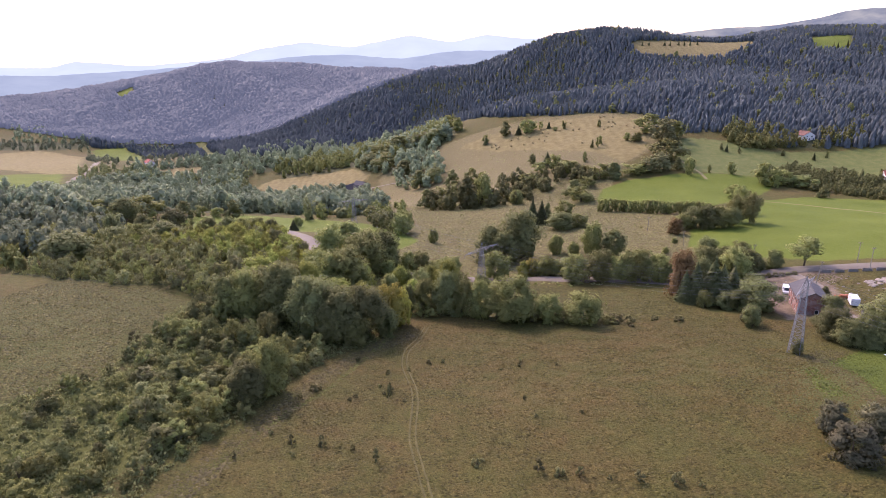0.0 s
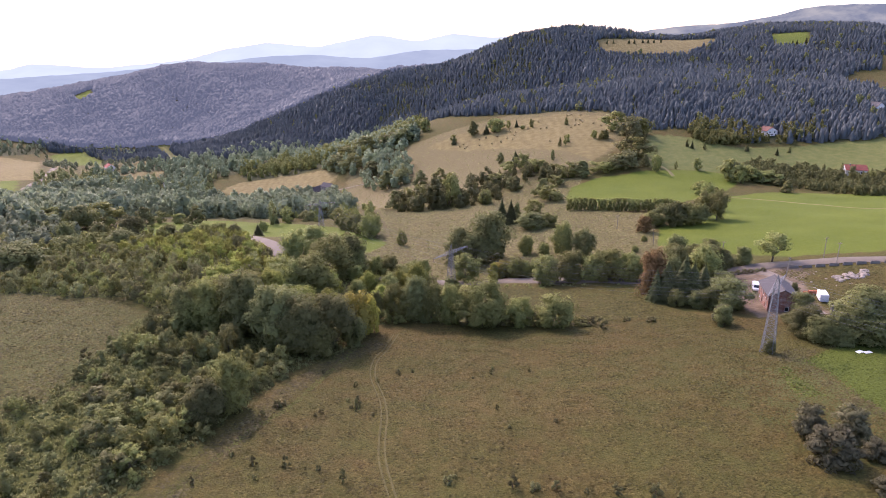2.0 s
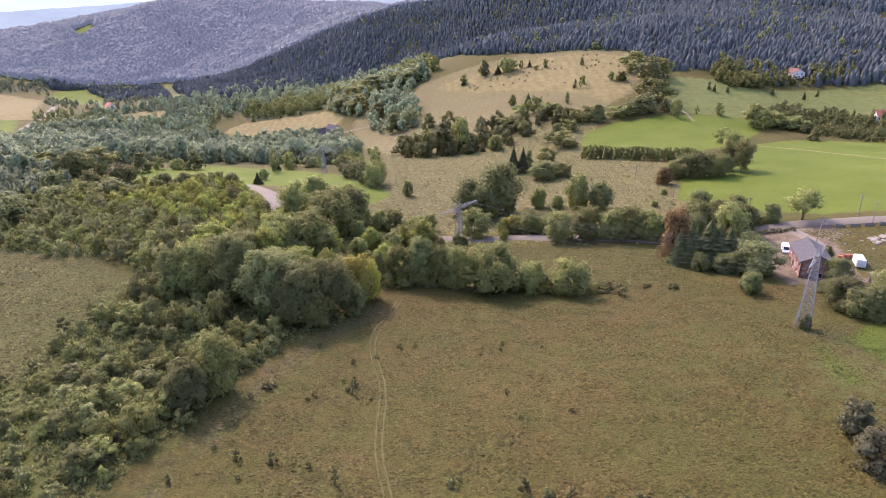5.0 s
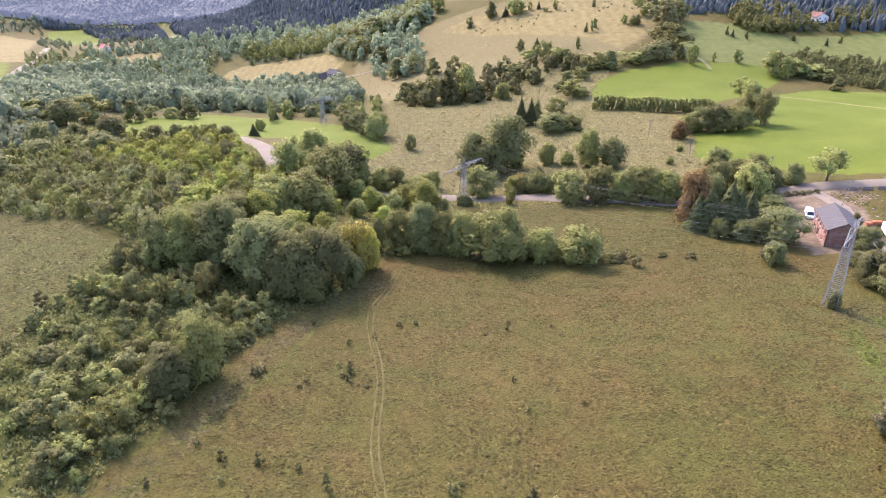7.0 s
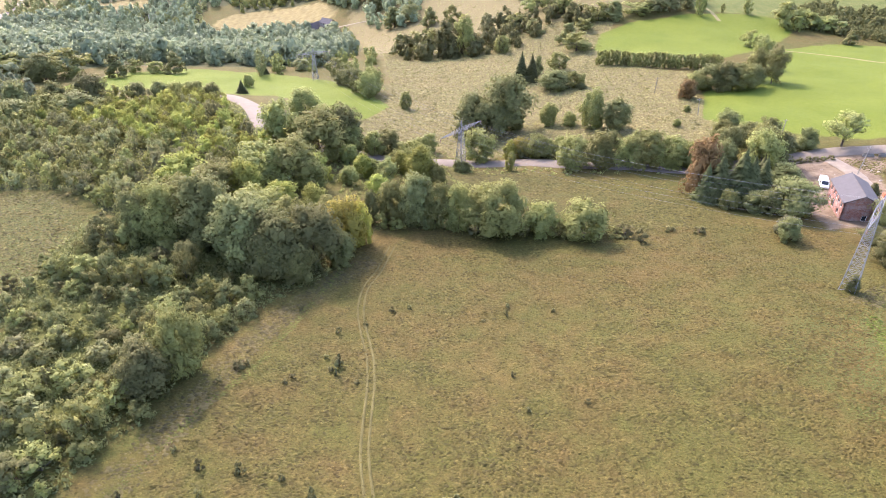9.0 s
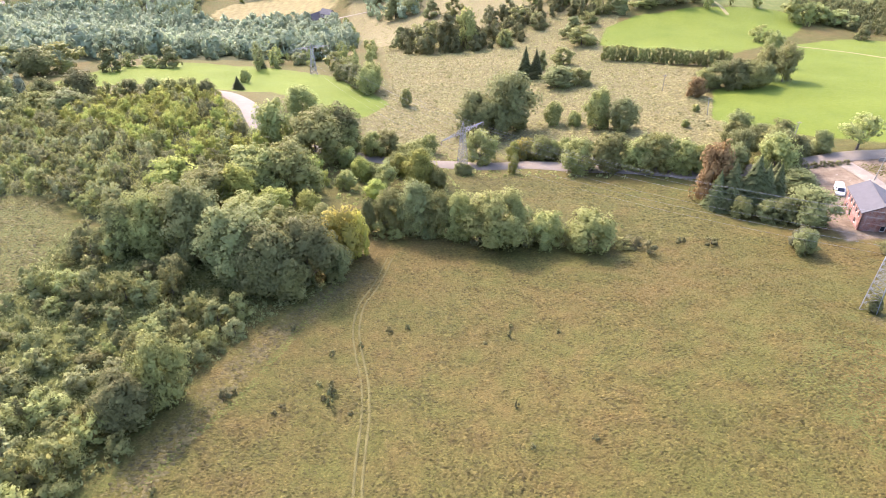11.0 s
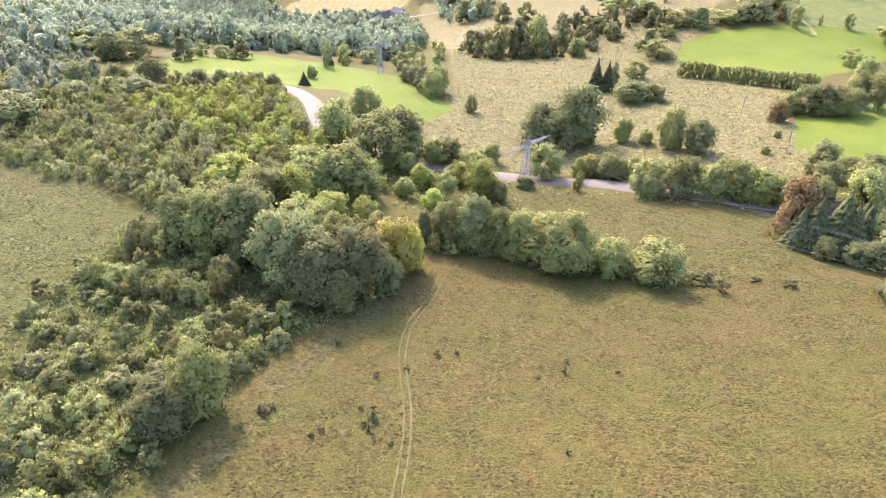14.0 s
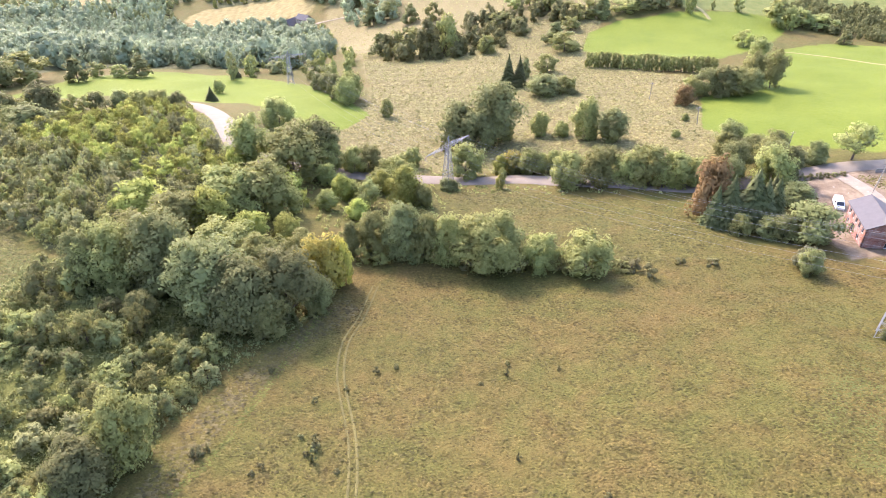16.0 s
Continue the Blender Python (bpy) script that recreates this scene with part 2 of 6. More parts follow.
YARD_EAST = [(114, 200), (150, 193), (150, 165), (126, 158), (112, 158), (113, 170), (118, 185)]
LAWN_CORNER = [(72, 120), (75, 122), (73, 106), (68, 106)]
VALE_GREEN = [(-582, 1115), (-545, 1142), (-483, 1073), (-376, 785), (-561, 1064)]
VALE_TAN = [(-313, 719), (-294, 738), (-271, 751), (-265, 723), (-298, 695)]
SLOPE_WOOD = [(-90, 664), (-104, 902), (-53, 947), (2, 933), (7, 645), (-6, 620), (-14, 607), (2, 559), (-3, 506), (-31, 535), (-49, 595)]
FARM_COPSE = [(-128, 612), (-98, 606), (-50, 539), (-22, 392), (-17, 325), (-28, 337), (-46, 362), (-66, 334)]
LEFT_WOOD = [(-290, 394), (-240, 409), (-167, 304), (-136, 278), (-122, 216), (-154, 204)]
FIELD_HEAD = [(-723, 1008), (-619, 1147), (-592, 1121), (-628, 1017), (-676, 939)]
VALE_GLADE = [(-457, 1229), (-443, 1238), (-311, 926), (-266, 793), (-283, 803)]
RIDGE_GLADE = [(-683, 1416), (-658, 1454), (-624, 1394), (-654, 1375)]
FAR_HEDGES = [(-620, 1130), (-520, 1190), (-300, 800), (-215, 850), (-200, 765), (-240, 755), (-260, 700), (-330, 730), (-390, 745)]
FAR_LEFT_WOOD = [(-760, 1180), (-530, 1200), (-440, 1150), (-480, 1090), (-600, 1130), (-680, 1060)]
MEADOW = [(-20, 150), (-8, 166), (20, 164), (45, 163), (84, 160), (90, 157), (97, 148), (99, 134), (95, 120), (85, 100), (72, 70), (-50, 72), (-44, 96), (-37, 112), (-29, 130)]
SIDE_MEADOW = [(14, 166), (40, 162), (82, 158), (70, 170), (64, 192), (40, 202), (20, 212), (-6, 210), (-8, 172)]
LEFT_MEADOW = [(-110, 182), (-90, 172), (-75, 171), (-66, 160), (-66, 140), (-62, 120), (-75, 100), (-110, 110), (-125, 150)]


def axis(lo, hi, fine_lo, fine_hi, step, growth):
    mid = list(np.arange(fine_lo, fine_hi + 1e-6, step))
    out, x, s = [], fine_hi, step
    while x < hi:
        s *= growth
        x += s
        out.append(min(x, hi))
    back, x, s = [], fine_lo, step
    while x > lo:
        s *= growth
        x -= s
        back.append(max(x, lo))
    return np.array(back[::-1] + mid + out)


def mesh_of(name, verts, faces, mats, smooth=False):
    me = bpy.data.meshes.new(name)
    me.from_pydata([tuple(v) for v in verts], [], faces)
    for m in mats if isinstance(mats, (list, tuple)) else [mats]:
        me.materials.append(m)
    if smooth:
        me.polygons.foreach_set("use_smooth", np.ones(len(me.polygons), bool))
    return me


def build_ground():
    xs, ys = axis(-4600, 4600, -150, 190, 2.5, 1.035), axis(-1500, 4600, 20, 300, 2.5, 1.03)
    gx, gy = np.meshgrid(xs, ys)
    x, y = gx.ravel(), gy.ravel()
    z = height(x, y)
    nx = len(xs)
    i = (np.arange(len(ys) - 1)[:, None] * nx + np.arange(nx - 1)).ravel()
    me = bpy.data.meshes.new("ground")
    me.from_pydata(np.stack([x, y, z], 1).tolist(), [], np.stack([i, i + 1, i + nx + 1, i + nx], 1).tolist())
    me.polygons.foreach_set("use_smooth", np.ones(len(me.polygons), bool))
    far = 2 + np.maximum(0, y - 250) * 0.02
    green = np.maximum.reduce([inside(p, x, y, far) for p in (GREEN_FIELD, UPPER_FIELD, STRIP_FIELD, FAR_GREEN, TOP_GREEN, VALE_GREEN, RIDGE_GLADE)])
    pale = np.maximum.reduce([inside(p, x, y, far * 2) for p in (PASTURE, FAR_STRIPS[0], VALE_GLADE)])
    hay = np.maximum.reduce([inside(p, x, y, far) for p in (HAY_FIELD, TOP_TAN, FAR_TAN, FAR_STRIPS[1], VALE_TAN, BARE_FIELD)])
    bare = inside(YARD, x, y, 4)
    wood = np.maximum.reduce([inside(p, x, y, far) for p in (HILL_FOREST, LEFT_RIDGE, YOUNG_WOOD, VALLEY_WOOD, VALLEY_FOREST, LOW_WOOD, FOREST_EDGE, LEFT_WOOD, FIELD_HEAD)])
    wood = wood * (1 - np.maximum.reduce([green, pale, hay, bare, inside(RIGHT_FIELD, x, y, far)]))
    lush = np.clip(inside(SCRUB_LAND, x, y, 14) + 0.7 * inside(LEFT_MEADOW, x, y, 10) + np.exp(-((x - 75) ** 2 / 500 + (y - 104) ** 2 / 700)) + 0.5 * np.exp(-((x - 45) ** 2 / 2500 + (y - 185) ** 2 / 400)), 0, 1)
    for key, w in (("field", (green, hay, bare, wood)), ("sward", (lush, pale, np.maximum(inside(LAWN, x, y, 3), 0.55 * inside(LAWN_CORNER, x, y, 6)), inside(ROUGH_MEADOW, x, y, 14)))):
        a = me.color_attributes.new(key, "FLOAT_COLOR", "POINT")
        a.data.foreach_set("color", np.stack(w, 1).astype(np.float32).ravel())
    return me


def ground_material():
    m, t, bsdf, out = shader("ground")
    co = place(t)
    big, mid, fine, tuft = noise_(t, co, 0.035, 3), noise_(t, co, 0.22, 4), noise_(t, co, 0.9, 4), noise_(t, co, 3.2, 3)
    field, sward = node(t, "ShaderNodeAttribute", attribute_name="field"), node(t, "ShaderNodeAttribute", attribute_name="sward")
    f, s = node(t, "ShaderNodeSeparateColor", {0: field.outputs["Color"]}), node(t, "ShaderNodeSeparateColor", {0: sward.outputs["Color"]})
    wob = math_(t, "MULTIPLY", math_(t, "SUBTRACT", mid, 0.5), 0.9)

    def edge(w):
        return ramp(t, math_(t, "ADD", w, wob), 0.35, 0.65)
    grain = math_(t, "ADD", math_(t, "MULTIPLY", fine, 0.55), math_(t, "MULTIPLY", tuft, 0.45))
    dry = mix(t, ramp(t, grain, 0.35, 0.68), (0.0715, 0.0508, 0.0146), (0.132, 0.0968, 0.0285))
    olive = mix(t, ramp(t, grain, 0.35, 0.68), (0.0548, 0.051, 0.0114), (0.103, 0.0968, 0.022))
    base = mix(t, ramp(t, math_(t, "ADD", math_(t, "MULTIPLY", big, 0.5), math_(t, "MULTIPLY", mid, 0.5)), 0.36, 0.58), dry, olive)
    lush = mix(t, ramp(t, grain, 0.3, 0.7), (0.0532, 0.057, 0.0127), (0.104, 0.109, 0.0272))
    base = mix(t, edge(s.outputs[0]), base, lush)
    pale = mix(t, ramp(t, mid, 0.35, 0.65), (0.105, 0.125, 0.032), (0.145, 0.15, 0.045))
    base = mix(t, edge(s.outputs[1]), base, pale)
    rough = mix(t, ramp(t, grain, 0.35, 0.68), (0.116, 0.0951, 0.0388), (0.191, 0.158, 0.066))
    base = mix(t, edge(sward.outputs["Alpha"]), base, rough)
    green = mix(t, ramp(t, math_(t, "ADD", math_(t, "MULTIPLY", big, 0.6), math_(t, "MULTIPLY", fine, 0.4)), 0.35, 0.65), (0.084, 0.114, 0.0105), (0.125, 0.15, 0.019))
    base = mix(t, edge(f.outputs[0]), base, green)
    lawn = mix(t, ramp(t, grain, 0.3, 0.7), (0.055, 0.075, 0.009), (0.09, 0.112, 0.015))
    base = mix(t, edge(s.outputs[2]), base, lawn)
    swath = node(t, "ShaderNodeTexWave", {"Vector": co, "Scale": 0.045, "Distortion": 5.0, "Detail": 2.0}).outputs["Fac"]
    hay = mix(t, math_(t, "ADD", math_(t, "MULTIPLY", ramp(t, mid, 0.35, 0.65), 0.75), math_(t, "MULTIPLY", swath, 0.25)), (0.145, 0.115, 0.042), (0.222, 0.178, 0.07))
    base = mix(t, edge(f.outputs[1]), base, hay)
    bare = mix(t, ramp(t, math_(t, "ADD", math_(t, "MULTIPLY", mid, 0.6), math_(t, "MULTIPLY", fine, 0.4)), 0.35, 0.65), (0.105, 0.072, 0.045), (0.235, 0.178, 0.118))
    base = mix(t, edge(f.outputs[2]), base, bare)
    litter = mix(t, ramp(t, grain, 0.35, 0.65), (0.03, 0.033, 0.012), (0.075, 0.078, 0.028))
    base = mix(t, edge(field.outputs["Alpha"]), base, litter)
    t.links.new(base, bsdf.inputs["Base Color"])
    bsdf.inputs["Roughness"].default_value, bsdf.inputs["Specular IOR Level"].default_value = 0.95, 0.15
    b = node(t, "ShaderNodeBump", {"Strength": 0.9, "Distance": 0.35, "Height": grain})
    t.links.new(b.outputs[0], bsdf.inputs["Normal"])
    return m


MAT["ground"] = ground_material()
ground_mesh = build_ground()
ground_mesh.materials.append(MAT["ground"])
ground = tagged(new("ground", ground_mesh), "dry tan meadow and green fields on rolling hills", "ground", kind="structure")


# ---- road and trail ----
def spline(points, step=2.0):
    """A smooth line through the points, in even steps."""
    p = [Vector(q) for q in points]
    p = [2 * p[0] - p[1]] + p + [2 * p[-1] - p[-2]]
    out = []
    for a, b, c, d in zip(p, p[1:], p[2:], p[3:]):
        n = max(2, int((c - b).length / step))
        for k in range(n):
            u = k / n
            out.append(0.5 * (2 * b + (c - a) * u + (2 * a - 5 * b + 4 * c - d) * u * u + (3 * b - a - 3 * c + d) * u ** 3))
    return out + [p[-2]]


def strip(name, line, offsets, material, lift, thick=0.15):
    """A band laid along a line over the ground: its edges at the given offsets to the side."""
    verts, faces, n = [], [], len(offsets)
    for k, p in enumerate(line):
        d = (line[min(k + 1, len(line) - 1)] - line[max(k - 1, 0)]).normalized()
        side = Vector((d.y, -d.x))
        mid = ground_z(p.x, p.y)
        for o in offsets:
            q = p + side * o
            verts.append((q.x, q.y, 0.5 * mid + 0.5 * ground_z(q.x, q.y) + lift - (thick if o in (offsets[0], offsets[-1]) else 0)))
    for k in range(len(line) - 1):
        for j in range(n - 1):
            a = k * n + j
            faces.append((a, a + 1, a + n + 1, a + n))
    return mesh_of(name, verts, faces, material, True)


MAT["asphalt"] = plain_material("asphalt", (0.165, 0.135, 0.103), 0.85, 0, 0.15, 0.4, 0.2)
MAT["trampled"] = plain_material("trampled_grass", (0.1, 0.086, 0.028), 0.95, 0, 0.35, 0.5, 0.3)
ROAD = [(-84, 279), (-76, 278), (-66, 273), (-56, 257), (-48, 236), (-42, 223), (-34, 218), (-24, 217), (-7, 218), (7, 219), (28, 217), (47, 209), (64, 202), (77, 199), (90, 201), (106, 204), (125, 205), (150, 198), (220, 180)]
road = tagged(new("road", strip("road", spline(ROAD), [-3.1, -2.8, 0, 2.8, 3.1], MAT["asphalt"], 0.35)), "narrow grey asphalt country road, slightly worn", "road", kind="structure")


# ---- plants ----
def rand_dirs(rng, n):
    v = rng.normal(size=(n, 3))
    return v / np.linalg.norm(v, axis=1, keepdims=True)


def leaf_cards(rng, centers, normals, size, lean=0.6, long=1.3, upright=0.0):
    """Small bent leaf sprays (two triangles each) at the centres, facing roughly along the normals."""
    n = len(centers)
    nrm = normals + lean * rand_dirs(rng, n)
    nrm /= np.linalg.norm(nrm, axis=1, keepdims=True)
    a = np.cross(nrm, rand_dirs(rng, n)) + upright * np.array([0, 0, 1.0]) * np.sign(rng.uniform(-0.1, 1, (n, 1)))
    a /= np.linalg.norm(a, axis=1, keepdims=True) + 1e-9
    b = np.cross(nrm, a)
    s = (size * rng.uniform(0.6, 1.4, n))[:, None]
    bend = nrm * s * rng.uniform(-0.25, 0.25, (n, 1))
    quads = np.stack([centers - a * s * long * 0.5, centers - b * s * 0.5 + bend, centers + a * s * long * 0.5, centers + b * s * 0.5 + bend], 1)
    return quads.reshape(-1, 3)


def soft_normals(rng, d):
    """Leaves of a clump catch the light together, each a little differently."""
    v = d + 0.35 * rand_dirs(rng, len(d))
    return np.repeat(v / np.linalg.norm(v, axis=1, keepdims=True), 4, 0)


def quads_mesh(name, verts, material, normals=None):
    n = len(verts) // 4
    me = bpy.data.meshes.new(name)
    me.vertices.add(len(verts))
    me.vertices.foreach_set("co", np.asarray(verts, np.float32).ravel())
    me.loops.add(4 * n)
    me.loops.foreach_set("vertex_index", np.arange(4 * n, dtype=np.int32))
    me.polygons.add(n)
    me.polygons.foreach_set("loop_start", np.arange(0, 4 * n, 4, dtype=np.int32))
    me.materials.append(material)
    me.update(calc_edges=True)
    if normals is not None:
        me.polygons.foreach_set("use_smooth", np.ones(n, bool))
        me.normals_split_custom_set_from_vertices(normals.tolist())
    return me


def crown_lobes(rng, lobes, shape, base, clumps=0):
    """Centres and radii of the main boughs' leaf masses in a crown 1 high and 1 wide."""
    c, r = [], []
    for k in range(lobes):
        u = (k + rng.uniform(0, 1)) / lobes
        if shape == "broad":
            prof = math.sqrt(max(0.02, 1 - ((u - 0.42) / 0.6) ** 2))
        elif shape == "tall":
            prof = 0.95 - 0.8 * u ** 1.5
        elif shape == "bush":
            prof = math.sqrt(max(0.02, 1 - (0.95 * u) ** 2))
        else:
            prof = 0.35 + 0.6 * math.sin(math.pi * min(1, 0.2 + 0.75 * u))
        ang, rad = 2.4 * k + rng.uniform(-0.7, 0.7), 0.34 * prof * math.sqrt(rng.uniform(0.2, 1))
        c.append((rad * math.cos(ang), rad * math.sin(ang), base + (1 - base) * ((0.03 if clumps else 0.07) + 0.83 * u)))
        r.append((rng.uniform(0.15, 0.215) if clumps else rng.uniform(0.09, 0.16)) * (0.55 + 0.55 * prof))
    return np.array(c), np.array(r)


def crown_points(rng, n, c, r, fill=0.3, clumps=0):
    """Places and outward directions of leaves on a crown made of lobes and smaller clumps on them."""
    if clumps:
        at = np.repeat(np.arange(len(r)), clumps)
        v = rand_dirs(rng, len(at))
        v[:, 2] = np.where(v[:, 2] < -0.55, -v[:, 2], v[:, 2])
        c = c[at] + v * (r[at] * rng.uniform(0.65, 0.9, len(at)))[:, None]
        r = r[at] * rng.uniform(0.35, 0.55, len(at))
    pick = rng.choice(len(r), n, p=r ** 2 / (r ** 2).sum())
    d = rand_dirs(rng, n)
    d[:, 2] = np.where(d[:, 2] < -0.6, -d[:, 2], d[:, 2])
    k = np.where(rng.uniform(size=n) < fill, rng.uniform(0.3, 0.9, n), rng.uniform(0.88, 1.06, n))
    p = c[pick] + d * (r[pick] * k)[:, None]
    p[:, 2] = np.maximum(p[:, 2], 0.01)
    if clumps:
        d = d + 0.6 * v[pick]
        d /= np.linalg.norm(d, axis=1, keepdims=True)
    return p, d


def ball_quads(n):
    """A unit ball of small quads, four corners each."""
    u = np.tan(np.linspace(-1, 1, n + 1) * math.pi / 4)
    out = []
    for ax in range(3):
        for s in (-1, 1):
            for i in range(n):
                for j in range(n):
                    q = []
                    for a, b in ((i, j), (i + 1, j), (i + 1, j + 1), (i, j + 1))[::s]:
                        p = [0.0, 0.0, 0.0]
                        p[ax], p[(ax + 1) % 3], p[(ax + 2) % 3] = s, u[a], u[b]
                        q.append(p)
                    out.append(q)
    v = np.array(out).reshape(-1, 3)
    return v / np.linalg.norm(v, axis=1, keepdims=True)


BALL = {n: ball_quads(n) for n in (2, 3, 4)}


def leaf_mass(rng, c, r, n, size=0.55, rough=0.3):
    """The dense inner leaves of every lobe: ragged overlapping sprays round its centre, and their outward directions."""
    q = BALL[n].reshape(-1, 4, 3)
    w = rng.normal(size=(3, 3)) * 3.2
    ph = rng.uniform(0, 6.28, (len(r), 3))
    mid = q.mean(1)
    wave = np.sin((mid @ w)[None] + ph[:, None, :]).sum(2) / 3
    k = (r * size)[:, None] * (1 + rough * wave + rng.uniform(-0.3, 0.25, wave.shape))
    v = q[None] + rng.normal(size=(len(r), *q.shape)) * (0.4 / n)
    v = c[:, None, None, :] + v * k[:, :, None, None]
    v[..., 2] = np.maximum(v[..., 2], 0.0)
    return v.reshape(-1, 3), np.tile(np.repeat(mid, 4, 0), (len(r), 1))


def form_normals(rng, p, d, mid, ease=0.28):
    """Leaves catch the light with their clump and with the whole crown, each a little differently."""
    o = p - mid
    o = o / (np.linalg.norm(o, axis=1, keepdims=True) + 1e-9)
    v = 0.6 * d + 0.5 * o + np.array([0, 0, 0.2]) + ease * rand_dirs(rng, len(d))
    return v / np.linalg.norm(v, axis=1, keepdims=True)


def limb(verts, faces, a, b, ra, rb, sides=6):
    a, b = Vector(a), Vector(b)
    q = (b - a).to_track_quat("Z", "Y")
    s = len(verts)
    for p, r in ((a, ra), (b, rb)):
        for k in range(sides):
            w = 2 * math.pi * k / sides
            verts.append(p + q @ Vector((r * math.cos(w), r * math.sin(w), 0)))
    for k in range(sides):
        j = (k + 1) % sides
        faces.append((s + k, s + j, s + sides + j, s + sides + k))
    faces.append(tuple(s + sides + k for k in range(sides)))


def trunk_mesh(rng, base, thick, limbs):
    verts, faces = [], []
    top = Vector((rng.uniform(-0.03, 0.03), rng.uniform(-0.03, 0.03), base + 0.35 * (1 - base)))
    limb(verts, faces, (0, 0, -0.04), (top.x * 0.5, top.y * 0.5, base * 0.8), thick, thick * 0.75)
    limb(verts, faces, (top.x * 0.5, top.y * 0.5, base * 0.8), top, thick * 0.75, thick * 0.5)
    for k in range(limbs):
        w = 2 * math.pi * (k + rng.uniform(0, 0.6)) / limbs
        z0 = base + rng.uniform(0, 0.25) * (1 - base)
        end = Vector((0.3 * math.cos(w), 0.3 * math.sin(w), z0 + rng.uniform(0.15, 0.4)))
        knee = Vector((0.12 * math.cos(w), 0.12 * math.sin(w), z0 + 0.07))
        limb(verts, faces, (top.x * 0.6, top.y * 0.6, z0 - 0.03), knee, thick * 0.45, thick * 0.3, 5)
        limb(verts, faces, knee, end, thick * 0.3, thick * 0.1, 5)
    return mesh_of("trunk", verts, faces, MAT["bark"], True)


def plant(name, seed, shape, material, leaves, size, base=0.15, thick=0.02, lobes=24, limbs=5, label="", category="tree", long=1.3, upright=0.0, clumps=0, dense=4, core=0.5):
    """A master plant 1 m high and 1 m wide: an empty at its foot with a trunk and a crown."""
    rng = np.random.default_rng(seed)
    root = new(name)
    tagged(root, label, category)
    c, r = crown_lobes(rng, lobes, shape, base, clumps)
    pts, d = crown_points(rng, leaves, c, r, 0.08, clumps)
    mid = np.array([0, 0, base + 0.38 * (1 - base)])
    cv, cd = leaf_mass(rng, c, r, dense, core)
    verts = np.concatenate([cv, leaf_cards(rng, pts, d * 0.7 + np.array([0, 0, 0.35]), size, 0.6, long, upright)])
    nrm = np.concatenate([form_normals(rng, cv, cd, mid, 0.1), np.repeat(form_normals(rng, pts, d, mid), 4, 0)])
    crown = new("crown", quads_mesh("crown", verts, MAT[material], nrm))
    trunk = new("trunk", trunk_mesh(rng, base, thick, limbs))
    crown.parent = trunk.parent = root
    return root


def fir(name, seed, material, tiers, per_tier, label):
    """A master fir or spruce, 1 m high and 1 m wide: whorls of drooping sprays round a straight stem."""
    rng = np.random.default_rng(seed)
    root = tagged(new(name), label, "tree")
    verts = []
    for k in range(tiers):
        u = k / (tiers - 1)
        z, r, m = 0.06 + 0.92 * u, 0.5 * (1 - u) ** 0.9 + 0.02, max(5, int(per_tier * (1 - 0.6 * u)))
        for j in range(m):
            w = 2 * math.pi * (j + rng.uniform(0, 0.8)) / m
            d, side = np.array([math.cos(w), math.sin(w), 0]), np.array([-math.sin(w), math.cos(w), 0])
            rr, wide = r * rng.uniform(0.5, 1.2), r * 0.13 + 0.01
            zz = z + rng.uniform(-0.03, 0.03)
            verts += [d * rr * 0.1 + [0, 0, zz + 0.02], d * rr * 0.6 + side * wide + [0, 0, zz - 0.03], d * rr + [0, 0, zz - 0.07 + 0.05 * u], d * rr * 0.6 - side * wide + [0, 0, zz - 0.03]]
            verts += [d * rr * 0.3 + [0, 0, zz + 0.01], d * rr * 0.7 + side * wide * 0.5 + [0, 0, zz - 0.06], d * rr * 0.85 + [0, 0, zz - 0.11], d * rr * 0.5 - side * wide * 0.3 + [0, 0, zz - 0.07]]
    crown = new("crown", quads_mesh("crown", np.array(verts), MAT[material]))
    tv, tf = [], []
    limb(tv, tf, (0, 0, -0.04), (0, 0, 0.97), 0.022, 0.004)
    trunk = new("trunk", mesh_of("trunk", tv, tf, MAT["bark"], True))
    crown.parent = trunk.parent = root
    return root


masters = []


def family(count, make):
    made = [make(k) for k in range(count)]
    masters.extend(made)
    return made


rng_place = random.Random(5)


def stand(master, x, y, high, wide, group="", label=""):
    m = Matrix.Translation((x, y, ground_z(x, y) - 0.05)) @ Matrix.Rotation(rng_place.uniform(0, 6.28), 4, "Z") @ Matrix.Diagonal((wide, wide, high, 1))
    ob = copy_thing(master, m)
    return tagged(ob, label, "", group)


def kinds(name, shape, material, leaves, size, label, n=3, **more):
    return family(n, lambda k: plant(name, hash_seed(name + material, k), shape, material, leaves, size, label=label, **more))


def hash_seed(text, k):
    return sum(ord(c) * (i + 3) for i, c in enumerate(text)) + 97 * k


BROAD = kinds("broadleaf_tree", "broad", "leaf", 3800, 0.03, "full-crowned green broadleaf tree", 4, lobes=22, base=0.0, dense=3, clumps=8)
DARK = kinds("broadleaf_tree", "broad", "leaf_dark", 3800, 0.03, "dark green broadleaf tree with a dense crown", lobes=22, base=0.0, dense=3, clumps=8)
YELLOW = kinds("broadleaf_tree", "broad", "leaf_yellow", 3800, 0.03, "broadleaf tree with leaves turning yellow", 2, lobes=24, base=0.0, dense=3, clumps=5)
OLIVE = kinds("willow_shrub", "spindle", "leaf_olive", 1700, 0.026, "feathery olive-green willow shrub", 4, lobes=12, base=0.0, category="shrub", core=0.5, dense=2, long=2.4, upright=0.8, clumps=4)
